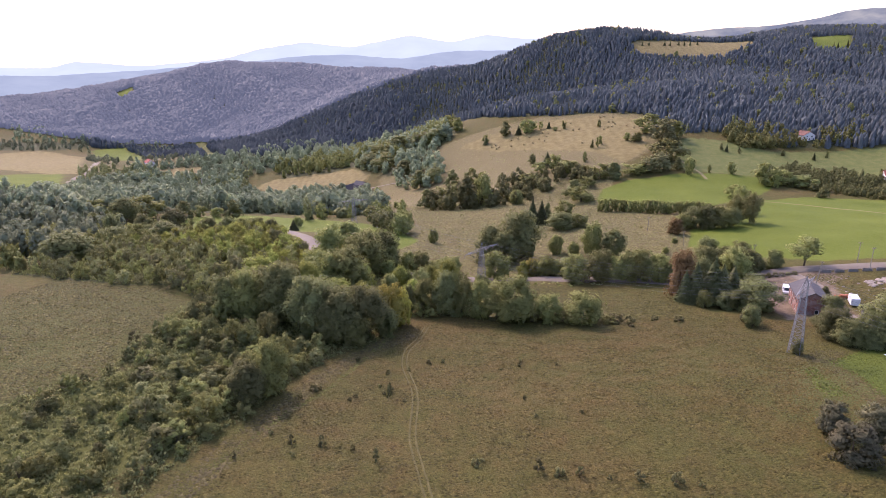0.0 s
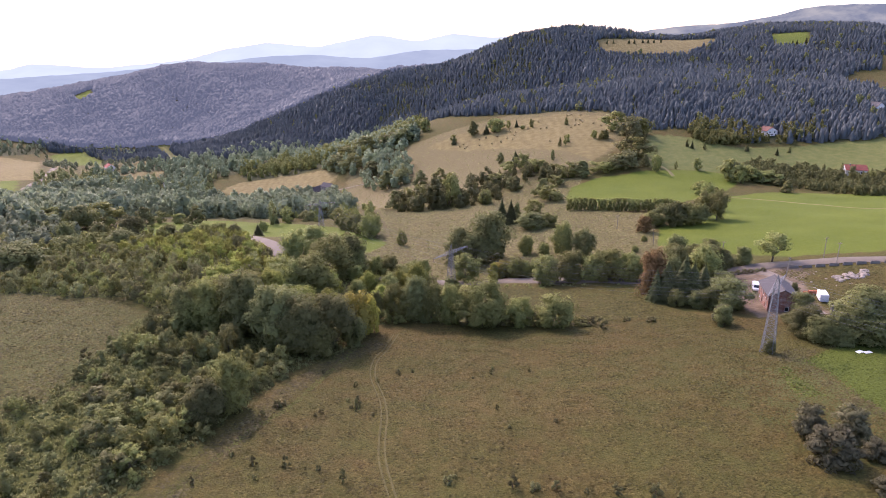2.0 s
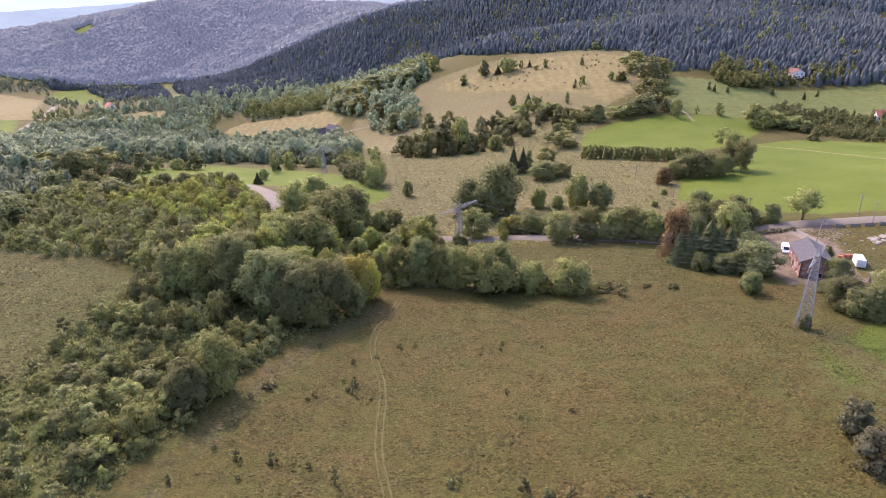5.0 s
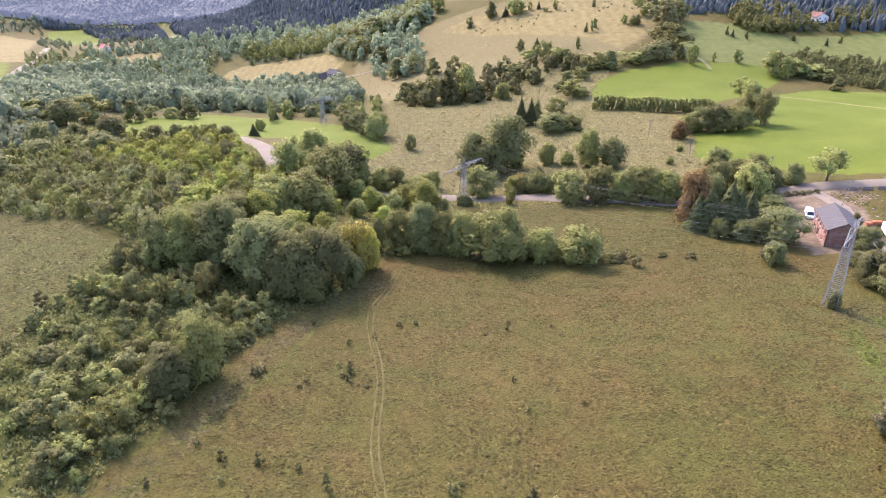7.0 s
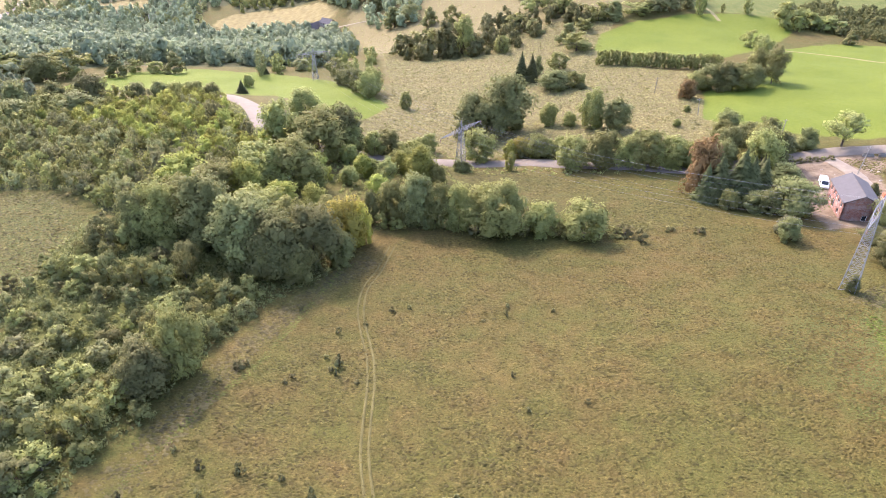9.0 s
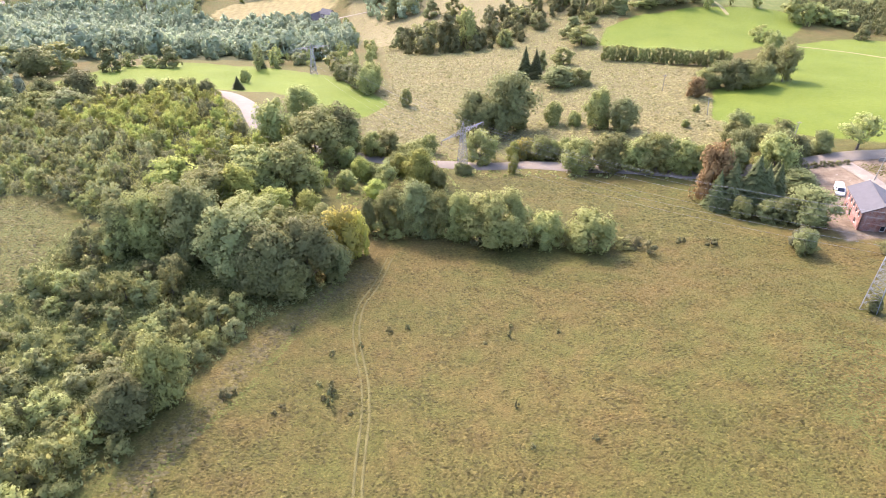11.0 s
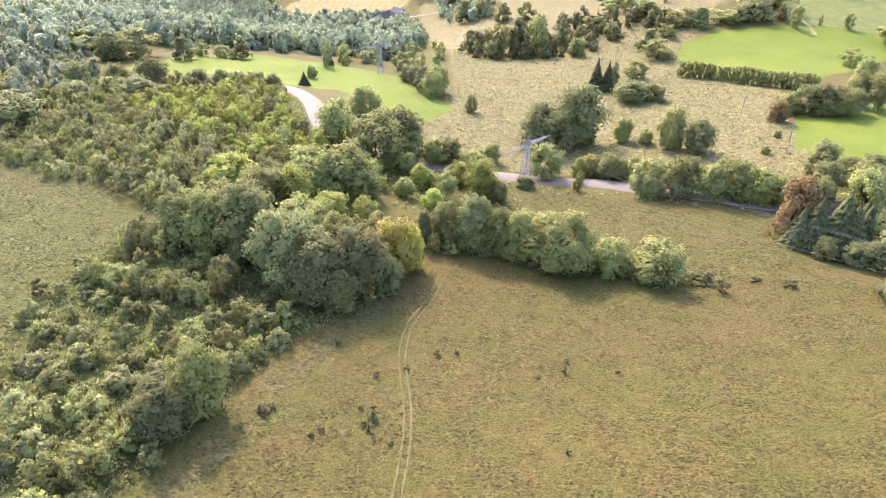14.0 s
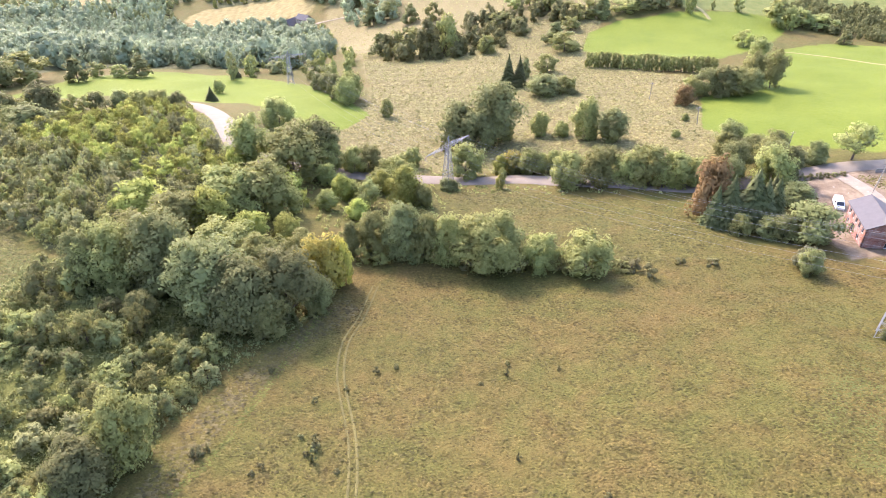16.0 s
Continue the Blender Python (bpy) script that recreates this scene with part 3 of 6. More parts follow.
GREY_SHRUB = kinds("willow_shrub", "bush", "leaf_silver", 1600, 0.03, "greyish green willow shrub", 3, lobes=10, base=0.0, category="shrub", core=0.5, dense=2, long=2.0, upright=0.6, clumps=4)
YOUNG = kinds("young_tree", "broad", "leaf_young", 640, 0.045, "slender young tree with yellowish green leaves", 4, lobes=9, base=0.0, dense=2, long=2.0, upright=0.9, clumps=5)
GREY = kinds("young_tree", "broad", "leaf", 640, 0.045, "slender young tree with green leaves", 2, lobes=9, base=0.0, dense=2, long=2.0, upright=0.9, clumps=5) + kinds("young_tree", "broad", "leaf_silver", 640, 0.045, "slender young tree with greyish green leaves", 2, lobes=9, base=0.0, dense=2, long=2.0, upright=0.9, clumps=5)
NEAR = kinds("broadleaf_tree", "broad", "leaf", 9000, 0.0225, "full-crowned green broadleaf tree", 3, lobes=24, base=0.0, dense=4, clumps=9)
NEAR_DARK = kinds("broadleaf_tree", "broad", "leaf_dark", 9000, 0.0225, "dark green broadleaf tree with a dense crown", 2, lobes=24, base=0.0, dense=4, clumps=9)
SHRUB = kinds("shrub", "bush", "leaf", 1300, 0.034, "rounded green shrub at the edge of the wood", 3, lobes=9, base=0.0, category="shrub", core=0.5, dense=2, long=1.7, upright=0.5, clumps=4) + kinds("shrub", "bush", "leaf_dark", 1300, 0.034, "dark green shrub at the edge of the wood", 2, lobes=9, base=0.0, category="shrub", core=0.5, dense=2, long=1.7, upright=0.5, clumps=4)
RUST = kinds("broadleaf_tree", "broad", "leaf_rust", 3800, 0.03, "broadleaf tree with reddish brown leaves", 2, lobes=24, base=0.0, dense=3, clumps=5)
BUSH = kinds("bush", "bush", "leaf_bush", 800, 0.05, "low dull olive bush in the grass", 4, lobes=8, base=0.0, thick=0.03, category="bush", core=0.4, dense=2, long=1.8, upright=0.6)
LIGHT = kinds("broadleaf_tree", "broad", "leaf_young", 3800, 0.03, "bushy tree with yellowish green leaves", 2, lobes=22, base=0.0, dense=3, clumps=8)
CORNER = kinds("bush", "bush", "leaf_thorn", 3200, 0.022, "dark brownish green thorn bush", 2, lobes=14, base=0.0, thick=0.02, category="bush", core=0.6, long=3.2, upright=0.7, clumps=4)
FIR = family(3, lambda k: fir("fir_tree", 40 + k, "needle", 34, 38, "dark fir tree with drooping branches"))
SPRUCE = family(2, lambda k: fir("spruce_tree", 60 + k, "needle", 28, 30, "dark spruce standing in the open"))
MID = kinds("broadleaf_tree", "broad", "leaf", 950, 0.05, "green broadleaf tree in the valley", 4, lobes=12, base=0.0, dense=2, clumps=5)
MID_DARK = kinds("broadleaf_tree", "tall", "leaf_dark", 950, 0.05, "dark green tree on the slope", 3, lobes=14, base=0.0, dense=2, clumps=4)
MID_GREY = kinds("broadleaf_tree", "broad", "leaf_silver", 950, 0.05, "greyish green tree in the valley", 2, lobes=12, base=0.0, dense=2, clumps=5)
OLIVE_TREE = kinds("broadleaf_tree", "broad", "leaf_olive", 3000, 0.03, "airy tree with brownish olive leaves", 2, lobes=16, base=0.1, clumps=7)
SPREADING = kinds("broadleaf_tree", "broad", "leaf_olive", 1700, 0.034, "open spreading tree with visible limbs beside the road", 1, lobes=12, base=0.24, thick=0.028, limbs=8, clumps=5, core=0.3)

HEDGE_TREES = [
    (-9, 166, 8.3, 3.7), (-4, 167, 10.2, 6.9), (1, 166, 12.6, 8.7), (5, 165, 11.0, 6.8),
    (10, 164, 10.6, 7.4), (18, 161, 12.6, 12.7), (27, 160, 8.1, 7.6), (36, 158, 9.0, 10.0)]
HEDGE_BUSHES = [
    (43, 159, 2.3, 5.0), (45, 159, 2.5, 5.0), (47, 155, 3.2, 3.4), (55, 160, 1.6, 2.5),
    (61, 159, 1.8, 3.3), (31, 159, 3.6, 4.9), (23, 160, 3.2, 4.8), (14, 162, 3.7, 5.5),
    (-5, 166, 3.5, 3.7)]
ROAD_TREES = [
    (32, 224, 6.8, 5.9), (36, 220, 7.8, 6.2), (44, 208, 10.1, 9.8), (52, 207, 10.8, 10.8),
    (58, 204, 9.6, 8.1), (62, 204, 11.1, 11.7), (69, 202, 9.7, 9.8), (74, 201, 8.3, 8.2),
    (19, 222, 10.7, 10.3), (0, 214, 8.6, 9.8), (-5, 208, 5.9, 6.4), (4, 231, 6.4, 5.3),
    (28, 216, 4.2, 2.3), (-12, 220, 8.2, 6.8), (-8, 223, 8.4, 8.6), (-19, 218, 9.8, 10.0),
    (-24, 221, 14.0, 6.8), (-11, 200, 4.8, 4.6), (-14, 204, 4.1, 4.7)]
MEADOW_TREES = [
    (18.5, 249, 16.0, 15.0), (31, 250, 20.0, 16.5), (25, 245, 13.5, 11.4), (45, 252, 8.2, 6.3),
    (51, 248, 5.1, 5.1), (57, 243, 13.7, 9.2), (64, 239, 10.8, 10.3), (83, 237, 2.6, 2.7),
    (54, 292, 8.4, 13.8), (62, 293, 6.7, 8.2), (-4, 279, 6.9, 4.8), (91, 251, 2.6, 2.5),
    (97, 268, 7.0, 7.1), (106, 285, 5.8, 7.1), (64, 290, 2.2, 4.6), (43, 381, 9.3, 8.5),
    (-18, 304, 11.5, 9.1), (-28, 317, 8.9, 8.8), (-33, 324, 7.3, 6.4)]
SPRUCES = [
    (43, 310, 12.6, 7.4), (47, 308, 12.0, 7.0), (-73, 352, 8.9, 5.1), (-68, 293, 5.5, 4.7)]
YARD_TREES = [
    (70, 183, 15.1, 9.2), (91, 196, 12.2, 10.0), (97, 200, 10.3, 8.5), (91, 221, 6.9, 8.1),
    (97, 217, 7.2, 9.1), (86, 168, 8.8, 11.0), (77, 154, 5.8, 4.7), (97, 209, 9.5, 8.0),
    (110, 210, 6.2, 6.6), (73, 173, 5.1, 5.2), (78, 171, 5.0, 5.7), (81, 170, 6.0, 5.7),
    (70, 181, 6.0, 3.0), (93, 188, 5.3, 9.6)]
YARD_FIRS = [
    (72, 178, 12.2, 8.0), (77, 178, 13.7, 8.9), (79, 177, 11.9, 7.4),
    (80, 184, 11.0, 5.6), (84, 181, 10.5, 5.8), (69, 178, 10.0, 5.2), (86, 186, 9.0, 5.2)]
HOUSE_TREES = [
    (101, 160, 6.5, 6.4), (94, 152, 3.0, 6.4), (90, 140, 7.9, 7.5), (91, 136, 6.5, 8.8),
    (94, 135, 7.5, 7.4), (99, 135, 13.1, 14.2), (104, 135, 11.4, 14.4), (94, 133, 3.3, 5.8),
    (106, 173, 5.1, 3.6)]
NEAR_BUSHES = [
    (62, 93, 6.2, 6.9), (61, 86, 6.7, 9.6), (68, 92, 6.3, 7.5), (68, 86, 3.8, 6.2),
    (64, 78, 2.8, 4.9), (78, 157, 5.7, 5.3)]
WOOD_TREES = [
    (-48, 152, 12.5, 10.2), (-44, 158, 12.6, 11.1), (-39, 151, 15.5, 12.3), (-52, 178, 8.3, 11.2),
    (-30, 143, 14.7, 13.1), (-24, 140, 12.9, 11.7), (-32, 160, 9.2, 12.3), (-18, 144, 12.6, 10.3),
    (-13, 152, 12.0, 8.6), (-18, 163, 6.8, 7.4), (-10, 155, 10.3, 5.2), (-24, 156, 9.0, 8.3),
    (-53, 152, 10.4, 7.3), (-43, 173, 8.9, 10.7), (-35, 182, 11.5, 12.6), (-29, 184, 13.0, 12.7),
    (-37, 174, 9.7, 9.4), (-25, 185, 8.8, 8.5), (-22, 172, 5.7, 6.5), (-29, 170, 6.9, 7.8),
    (-40, 140, 6.0, 4.9), (-26, 139, 8.3, 6.4), (-13, 145, 7.5, 5.4), (-20, 138, 7.1, 6.2)]
SCRUB = [
    (-58, 149, 8.9, 7.5), (-53, 148, 7.9, 6.2), (-61, 137, 6.0, 5.7), (-56, 136, 6.3, 6.9),
    (-51, 135, 7.7, 5.7), (-46, 134, 7.4, 5.8), (-39, 136, 8.1, 4.7), (-42, 134, 7.1, 5.5),
    (-34, 131, 5.2, 4.6), (-30, 129, 5.7, 6.0), (-27, 131, 5.7, 5.0), (-45, 127, 4.5, 4.1),
    (-39, 125, 4.4, 5.9), (-34, 125, 4.5, 4.9), (-50, 128, 4.5, 5.2), (-56, 131, 3.4, 4.3),
    (-64, 138, 2.4, 4.7), (-29, 123, 4.4, 4.3), (-31, 119, 5.9, 5.1), (-39, 120, 5.4, 4.8)]
EDGE_SHRUBS = [
    (-32, 111, 10.9, 7.2), (-35, 106, 8.4, 7.7), (-30, 119, 5.9, 4.6), (-40, 98, 9.7, 12.4),
    (-38, 103, 7.8, 6.8), (-50, 105, 6.0, 9.0), (-45, 107, 7.0, 8.1), (-44, 113, 5.2, 6.5),
    (-40, 116, 5.2, 5.6), (-52, 113, 5.1, 6.7), (-57, 115, 4.2, 6.0), (-50, 99, 6.7, 8.7),
    (-44, 97, 7.5, 7.5), (-44, 90, 6.4, 8.8), (-42, 103, 5.9, 6.0), (-45, 118, 4.3, 5.8),
    (-35, 113, 5.2, 3.6), (-52, 118, 3.8, 5.9), (-60, 123, 3.2, 5.3), (-42, 92, 6.5, 7.2),
    (-54, 107, 4.9, 5.6)]
LONE_SHRUBS = [
    (-67, 132, 3.9, 3.6), (-3, 128, 1.7, 1.5), (-0, 129, 1.4, 1.2), (-7, 124, 1.5, 1.1),
    (-11, 121, 1.8, 1.1), (-10, 112, 2.1, 1.9), (-11, 111, 1.1, 0.8), (-17, 108, 0.9, 1.0),
    (-18, 128, 1.4, 1.4), (-28, 95, 1.2, 1.3),
    (-24, 111, 2.1, 2.6), (-26, 108, 1.3, 1.2), (16, 126, 1.8, 0.9),
    (15, 109, 1.3, 1.0), (12, 124, 0.8, 0.9), (16, 101, 1.0, 0.8), (-7, 108, 0.8, 0.8),
    (-12, 114, 1.1, 1.0), (-32, 88, 1.7, 1.5), (6, 87, 0.8, 1.0), (24, 127, 1.0, 1.1), (-23, 112, 1.4, 1.3),
    (-16, 109, 1.2, 1.3), (16.5, 128.6, 1.1, 1.2), (24, 102, 1.0, 1.2), (-23, 88, 1.3, 1.4)]
FRONT_SHRUBS = [
    (-24, 92, 2.3, 1.7), (-19, 91, 2.8, 2.0), (-10, 87, 2.8, 1.6), (5, 86, 1.5, 2.2),
    (14, 84, 2.8, 2.6), (17, 83, 1.9, 2.6), (20, 83, 2.2, 1.7), (28, 81, 2.3, 2.4),
    (33, 80, 2.4, 2.8), (24, 82, 1.0, 1.2), (36, 79, 1.2, 1.2), (-14, 90, 1.5, 1.1),
    (-10, 110, 3.4, 1.1), (-10, 113, 2.3, 1.0)]
VALLEY_TREES = [
    (-38, 216, 13.6, 11.6), (-37, 253, 10.2, 11.2), (-26, 208, 14.2, 14.8), (-21, 221, 14.0, 11.8),
    (-19, 295, 11.0, 8.8), (-24, 304, 10.0, 7.5), (-30, 337, 8.9, 7.7), (-39, 351, 9.2, 9.2),
    (-51, 384, 7.7, 10.1), (-58, 368, 6.4, 9.7), (-70, 312, 5.4, 5.0), (-72, 345, 13.8, 5.5),
    (-132, 332, 10.9, 12.4), (-156, 318, 12.4, 15.3), (-151, 329, 12.8, 18.8), (-113, 349, 10.6, 12.7),
    (-103, 239, 7.4, 13.6), (-120, 234, 7.2, 11.5), (-115, 245, 6.9, 11.8), (-122, 207, 10.1, 16.8),
    (-142, 231, 8.2, 14.1), (-121, 348, 6.0, 8.0), (-130, 346, 6.8, 8.0), (-179, 336, 8.6, 16.5),
    (-195, 346, 8.9, 17.2), (-193, 323, 11.1, 16.3)]
SLOPE_TREES = [
    (42, 386, 7.3, 8.7), (24, 391, 22.0, 13.6), (14, 388, 20.2, 16.8), (4, 398, 15.6, 15.5),
    (-10, 411, 12.5, 14.3), (-6, 525, 15.7, 15.4), (7, 497, 12.7, 14.6), (21, 485, 12.4, 10.9),
    (40, 440, 11.4, 10.7), (56, 432, 9.3, 15.0), (63, 415, 8.9, 14.5), (-18, 524, 15.6, 18.1),
    (-34, 584, 12.3, 25.1), (-52, 621, 15.6, 26.7), (-70, 645, 16.1, 27.9), (-44, 666, 16.5, 34.2),
    (-20, 646, 13.3, 27.6), (-4, 641, 14.7, 27.3), (-60, 659, 16.4, 28.4), (78, 366, 9.6, 16.2),
    (77, 385, 11.7, 13.6), (89, 403, 6.9, 10.6)]
SPUR_TREES = [
    (52, 324, 8.6, 6.8), (62, 328, 8.1, 10.4), (77, 459, 11.7, 12.0), (68, 460, 7.8, 12.0),
    (84, 444, 9.4, 15.5), (93, 430, 7.3, 18.9), (100, 418, 10.7, 14.7), (108, 416, 11.4, 16.6),
    (122, 419, 7.1, 18.7), (132, 422, 10.9, 17.0), (139, 422, 13.0, 17.1), (149, 443, 15.0, 23.9),
    (157, 512, 14.7, 22.8), (159, 481, 20.0, 21.6), (169, 493, 14.3, 17.7), (55, 584, 13.4, 14.0),
    (72, 574, 12.7, 16.7), (37, 580, 8.0, 6.0), (94, 561, 3.5, 4.8), (127, 547, 6.2, 4.8),
    (142, 490, 6.8, 10.4)]
FIELD_TREES = [
    (109, 279, 9.6, 10.5), (114, 276, 10.6, 11.0), (120, 275, 10.0, 11.0), (125, 279, 8.8, 8.5),
    (158, 354, 8.4, 9.3), (104, 277, 7.0, 7.0), (182, 416, 7.9, 6.2), (168, 416, 5.3, 2.3),
    (153, 411, 11.7, 6.0), (150, 421, 9.3, 7.6), (158, 420, 8.2, 6.1), (196, 386, 9.1, 4.5),
    (212, 364, 7.0, 8.7), (193, 393, 13.6, 15.0), (204, 394, 10.2, 15.2), (216, 394, 7.5, 19.3),
    (202, 414, 8.2, 11.8), (102, 279, 4.5, 7.2), (104, 209, 5.5, 6.0)]



def grow(rows, choices, group, shrink=1.0):
    for x, y, high, wide in rows:
        stand(rng_place.choice(choices), x, y, high * shrink, wide * 1.15, group)


grow(HEDGE_TREES, NEAR + BROAD[:1] + NEAR_DARK[:1], "trees along the meadow's edge")
grow(HEDGE_BUSHES, BUSH + OLIVE[:1], "bushes along the meadow's edge")
for k in range(14):
    stand(SHRUB[k % 5], -11 + 3.9 * k + rng_place.uniform(-1, 1), 164.5 - 0.12 * k + rng_place.uniform(-1.2, 1.2), rng_place.uniform(2.2, 4.2), rng_place.uniform(3.5, 5), "bushes along the meadow's edge")
grow(ROAD_TREES, BROAD + BROAD + YELLOW[:1], "trees along the road")
grow(MEADOW_TREES[:3], DARK, "trees in the rough meadow")
grow(MEADOW_TREES[3:12] + MEADOW_TREES[13:], DARK + BROAD, "trees in the rough meadow")
grow(MEADOW_TREES[12:13], RUST, "trees in the rough meadow")
grow(SPRUCES, SPRUCE, "spruces in the open")
grow(YARD_TREES[1:], BROAD + DARK, "trees round the building yard")
grow([(120, 210, 10.4, 11.5)], SPREADING, "trees round the building yard")
grow([(92.6, 224, 9.0, 8.0), (100, 213, 9.5, 8.5), (95, 203, 10.5, 8.5), (86, 205, 10.0, 8.0), (82, 199, 8.5, 7.0)], DARK + BROAD[:1], "trees round the building yard")
grow([(98.3 + 2.0 * k, 201.3 - 0.08 * k, 1.5 + 0.25 * math.sin(5 * k), 2.1) for k in range(8)], SHRUB[3:], "low hedge beside the road")
grow([(1.5, 198, 10.5, 8.5), (-7, 194, 7.5, 6.5), (-3.5, 205, 6.5, 5.5), (-13, 199, 6.5, 6.0), (-18, 207, 6.0, 5.5), (6, 196, 6.0, 5.0), (-9, 186, 5.0, 5.5), (-16, 190, 5.0, 5.0)], OLIVE_TREE + BROAD[:2] + LIGHT[:1], "trees between wood and road")
grow([(28.5, 223, 6.5, 4.6), (32.5, 222, 6.0, 4.2), (35.5, 221, 6.6, 4.4), (39, 220.5, 6.0, 4.6), (42.5, 219.5, 7.0, 5.0), (26.7, 209.4, 4.6, 2.6)], LIGHT[:1] + BROAD[:2], "small trees along the road")
grow(YARD_TREES[:1], RUST, "trees round the building yard")
grow(YARD_FIRS, FIR, "firs by the building yard")
grow(HOUSE_TREES, NEAR_DARK + DARK[:1], "trees beside the brick house")
grow([(x, y, 0.9 * h, 0.8 * w) for x, y, h, w in NEAR_BUSHES], CORNER, "bushes at the meadow's corner")
grow([r for r in WOOD_TREES if r[1] > 165], LIGHT + LIGHT + BROAD[:1], "trees of the small wood")
grow([r for r in WOOD_TREES if r[1] <= 165 and r[:2] not in ((-13, 152), (-10, 155))], NEAR + NEAR + NEAR_DARK, "trees of the small wood")
grow([r for r in WOOD_TREES if r[:2] in ((-13, 152), (-10, 155))], YELLOW, "trees of the small wood")
grow([(-126, 246, 11.0, 10.0), (-117, 251, 10.5, 9.5), (-106, 252, 12.0, 11.5), (-144, 267, 10.0, 9.5)], DARK, "trees beyond the young wood")
grow([(-71, 266, 6.5, 6.5), (-77, 267, 7.0, 7.0), (-83, 267, 6.5, 6.5), (-90, 268, 7.0, 7.5), (-97, 266, 6.5, 7.0), (-80, 271, 6.5, 6.0), (-87, 274, 6.0, 6.0)], BROAD + DARK, "trees beyond the young wood")
grow([(x, y, 0.85 * h, 0.9 * w) for x, y, h, w in SCRUB], OLIVE + SHRUB[3:], "willow scrub")
grow(EDGE_SHRUBS[:2], NEAR[1:2] + NEAR_DARK, "shrubs on the wood's edge")
grow([(x, y, 0.62 * h, min(6, 0.75 * w)) for x, y, h, w in EDGE_SHRUBS[2:]], OLIVE[:2] + SHRUB + GREY_SHRUB, "shrubs on the wood's edge")
grow([(76.0, 130.2, 3.4, 2.6), (12.5, 210.6, 3.6, 4.6), (14.5, 211.5, 3.0, 3.4)], BUSH[:1] + DARK[:1], "bushes at the pylons' feet")
grow([(x, y, 0.85 * h, max(1.0, 0.8 * w)) for x, y, h, w in LONE_SHRUBS + FRONT_SHRUBS], BUSH, "bushes in the meadow")
grow([r for r in VALLEY_TREES if r[1] < 320], DARK + BROAD, "trees beyond the young wood")
grow([r for r in VALLEY_TREES if r[1] >= 320], MID + MID_DARK + MID_GREY, "trees in the valley")
grow([(268, 391, 5.5, 6.0), (274, 389, 5.0, 6.5), (280, 390, 5.5, 6.0), (286, 389, 5.0, 6.0), (262, 394, 6.0, 6.0)], MID_DARK + MID, "trees beside the red-roofed house")
grow(SLOPE_TREES + SPUR_TREES, MID + MID_DARK + MID_GREY, "trees on the slope")
grow([(135, 284, 14.5, 11.0), (131, 290, 13.0, 9.0), (143, 312, 13.5, 9.5)], OLIVE_TREE, "tall trees by the green fields")
grow([r for r in FIELD_TREES if r[1] < 320], DARK + BROAD[:2], "trees by the green fields")
grow([r for r in FIELD_TREES if r[1] >= 320], MID + MID_DARK[:1] + MID_GREY[:1], "trees by the green fields")
HAY_TREES = [
    (84, 575, 7.0, 4.5), (90, 571, 6.0, 3.6), (101, 561, 7.5, 4.4), (37, 576, 7.0, 4.6), (110, 491, 7.0, 3.4), (114, 490, 8.0, 3.6),
    (117, 496, 7.0, 3.2), (136, 495, 6.5, 5.0), (143, 490, 7.5, 6.5), (99, 463, 8.0, 4.2), (72, 575, 9.0, 6.5), (65, 576, 8.0, 6.5),
    (66, 488, 8.5, 7.5), (75, 476, 9.5, 8.0), (81, 463, 8.0, 7.0)]
PASTURE_TREES = [
    (194, 464, 7.0, 4.0), (197, 462, 6.0, 3.6), (205, 460, 5.5, 4.2), (157, 446, 6.5, 3.4), (163, 451, 6.0, 3.0), (235, 459, 6.0, 5.0),
    (253, 452, 6.5, 3.8), (264, 456, 6.0, 4.0), (156, 463, 5.5, 3.0)]
TOP_TREES = [
    (265, 925, 8.0, 4.6), (274, 926, 7.5, 4.8), (295, 926, 8.0, 5.2), (302, 925, 8.5, 5.0), (315, 930, 7.5, 5.2), (322, 929, 8.0, 5.4),
    (330, 929, 7.5, 5.2), (341, 933, 8.5, 5.0), (381, 884, 10.0, 5.6), (393, 892, 13.0, 7.0), (486, 865, 10.0, 5.0), (492, 866, 9.0, 4.6), (504, 866, 12.0, 5.6)]
grow(HAY_TREES, MID_DARK + MID[:2] + SPRUCE[:1], "single trees on the mown slope")
grow([(x, y, 0.85 * h, 0.75 * w) for x, y, h, w in PASTURE_TREES], SPRUCE + MID_DARK[:1], "small spruces on the pasture")
grow([(x, y, 0.7 * h, 0.65 * w) for x, y, h, w in TOP_TREES], SPRUCE, "spruces on the hilltop clearing")
for k in range(22):
    u = k / 21
    stand(MID[k % 4], 81 + 43 * u, 332 - 23 * u, 7.0 + 0.5 * math.sin(7 * k), 5.2, "row of pollards")


def scatter(poly, spacing, seed, keep=None):
    """Uneven places inside an outline, about that far apart."""
    rng = np.random.default_rng(seed)
    p = np.array(poly, float)
    lo, hi = p.min(0), p.max(0)
    gx, gy = np.meshgrid(np.arange(lo[0], hi[0], spacing), np.arange(lo[1], hi[1], spacing))
    x, y = gx.ravel() + rng.uniform(-0.48, 0.48, gx.size) * spacing, gy.ravel() + rng.uniform(-0.48, 0.48, gx.size) * spacing
    ok = inside(poly, x, y, 0.1) > 0.5
    if keep:
        ok &= keep(x, y)
    return x[ok], y[ok], rng


def clear_of_road(x, y, gap):
    line = np.array([(p.x, p.y) for p in spline(ROAD, 4)])
    return np.min(np.hypot(x[:, None] - line[:, 0], y[:, None] - line[:, 1]), 1) > gap


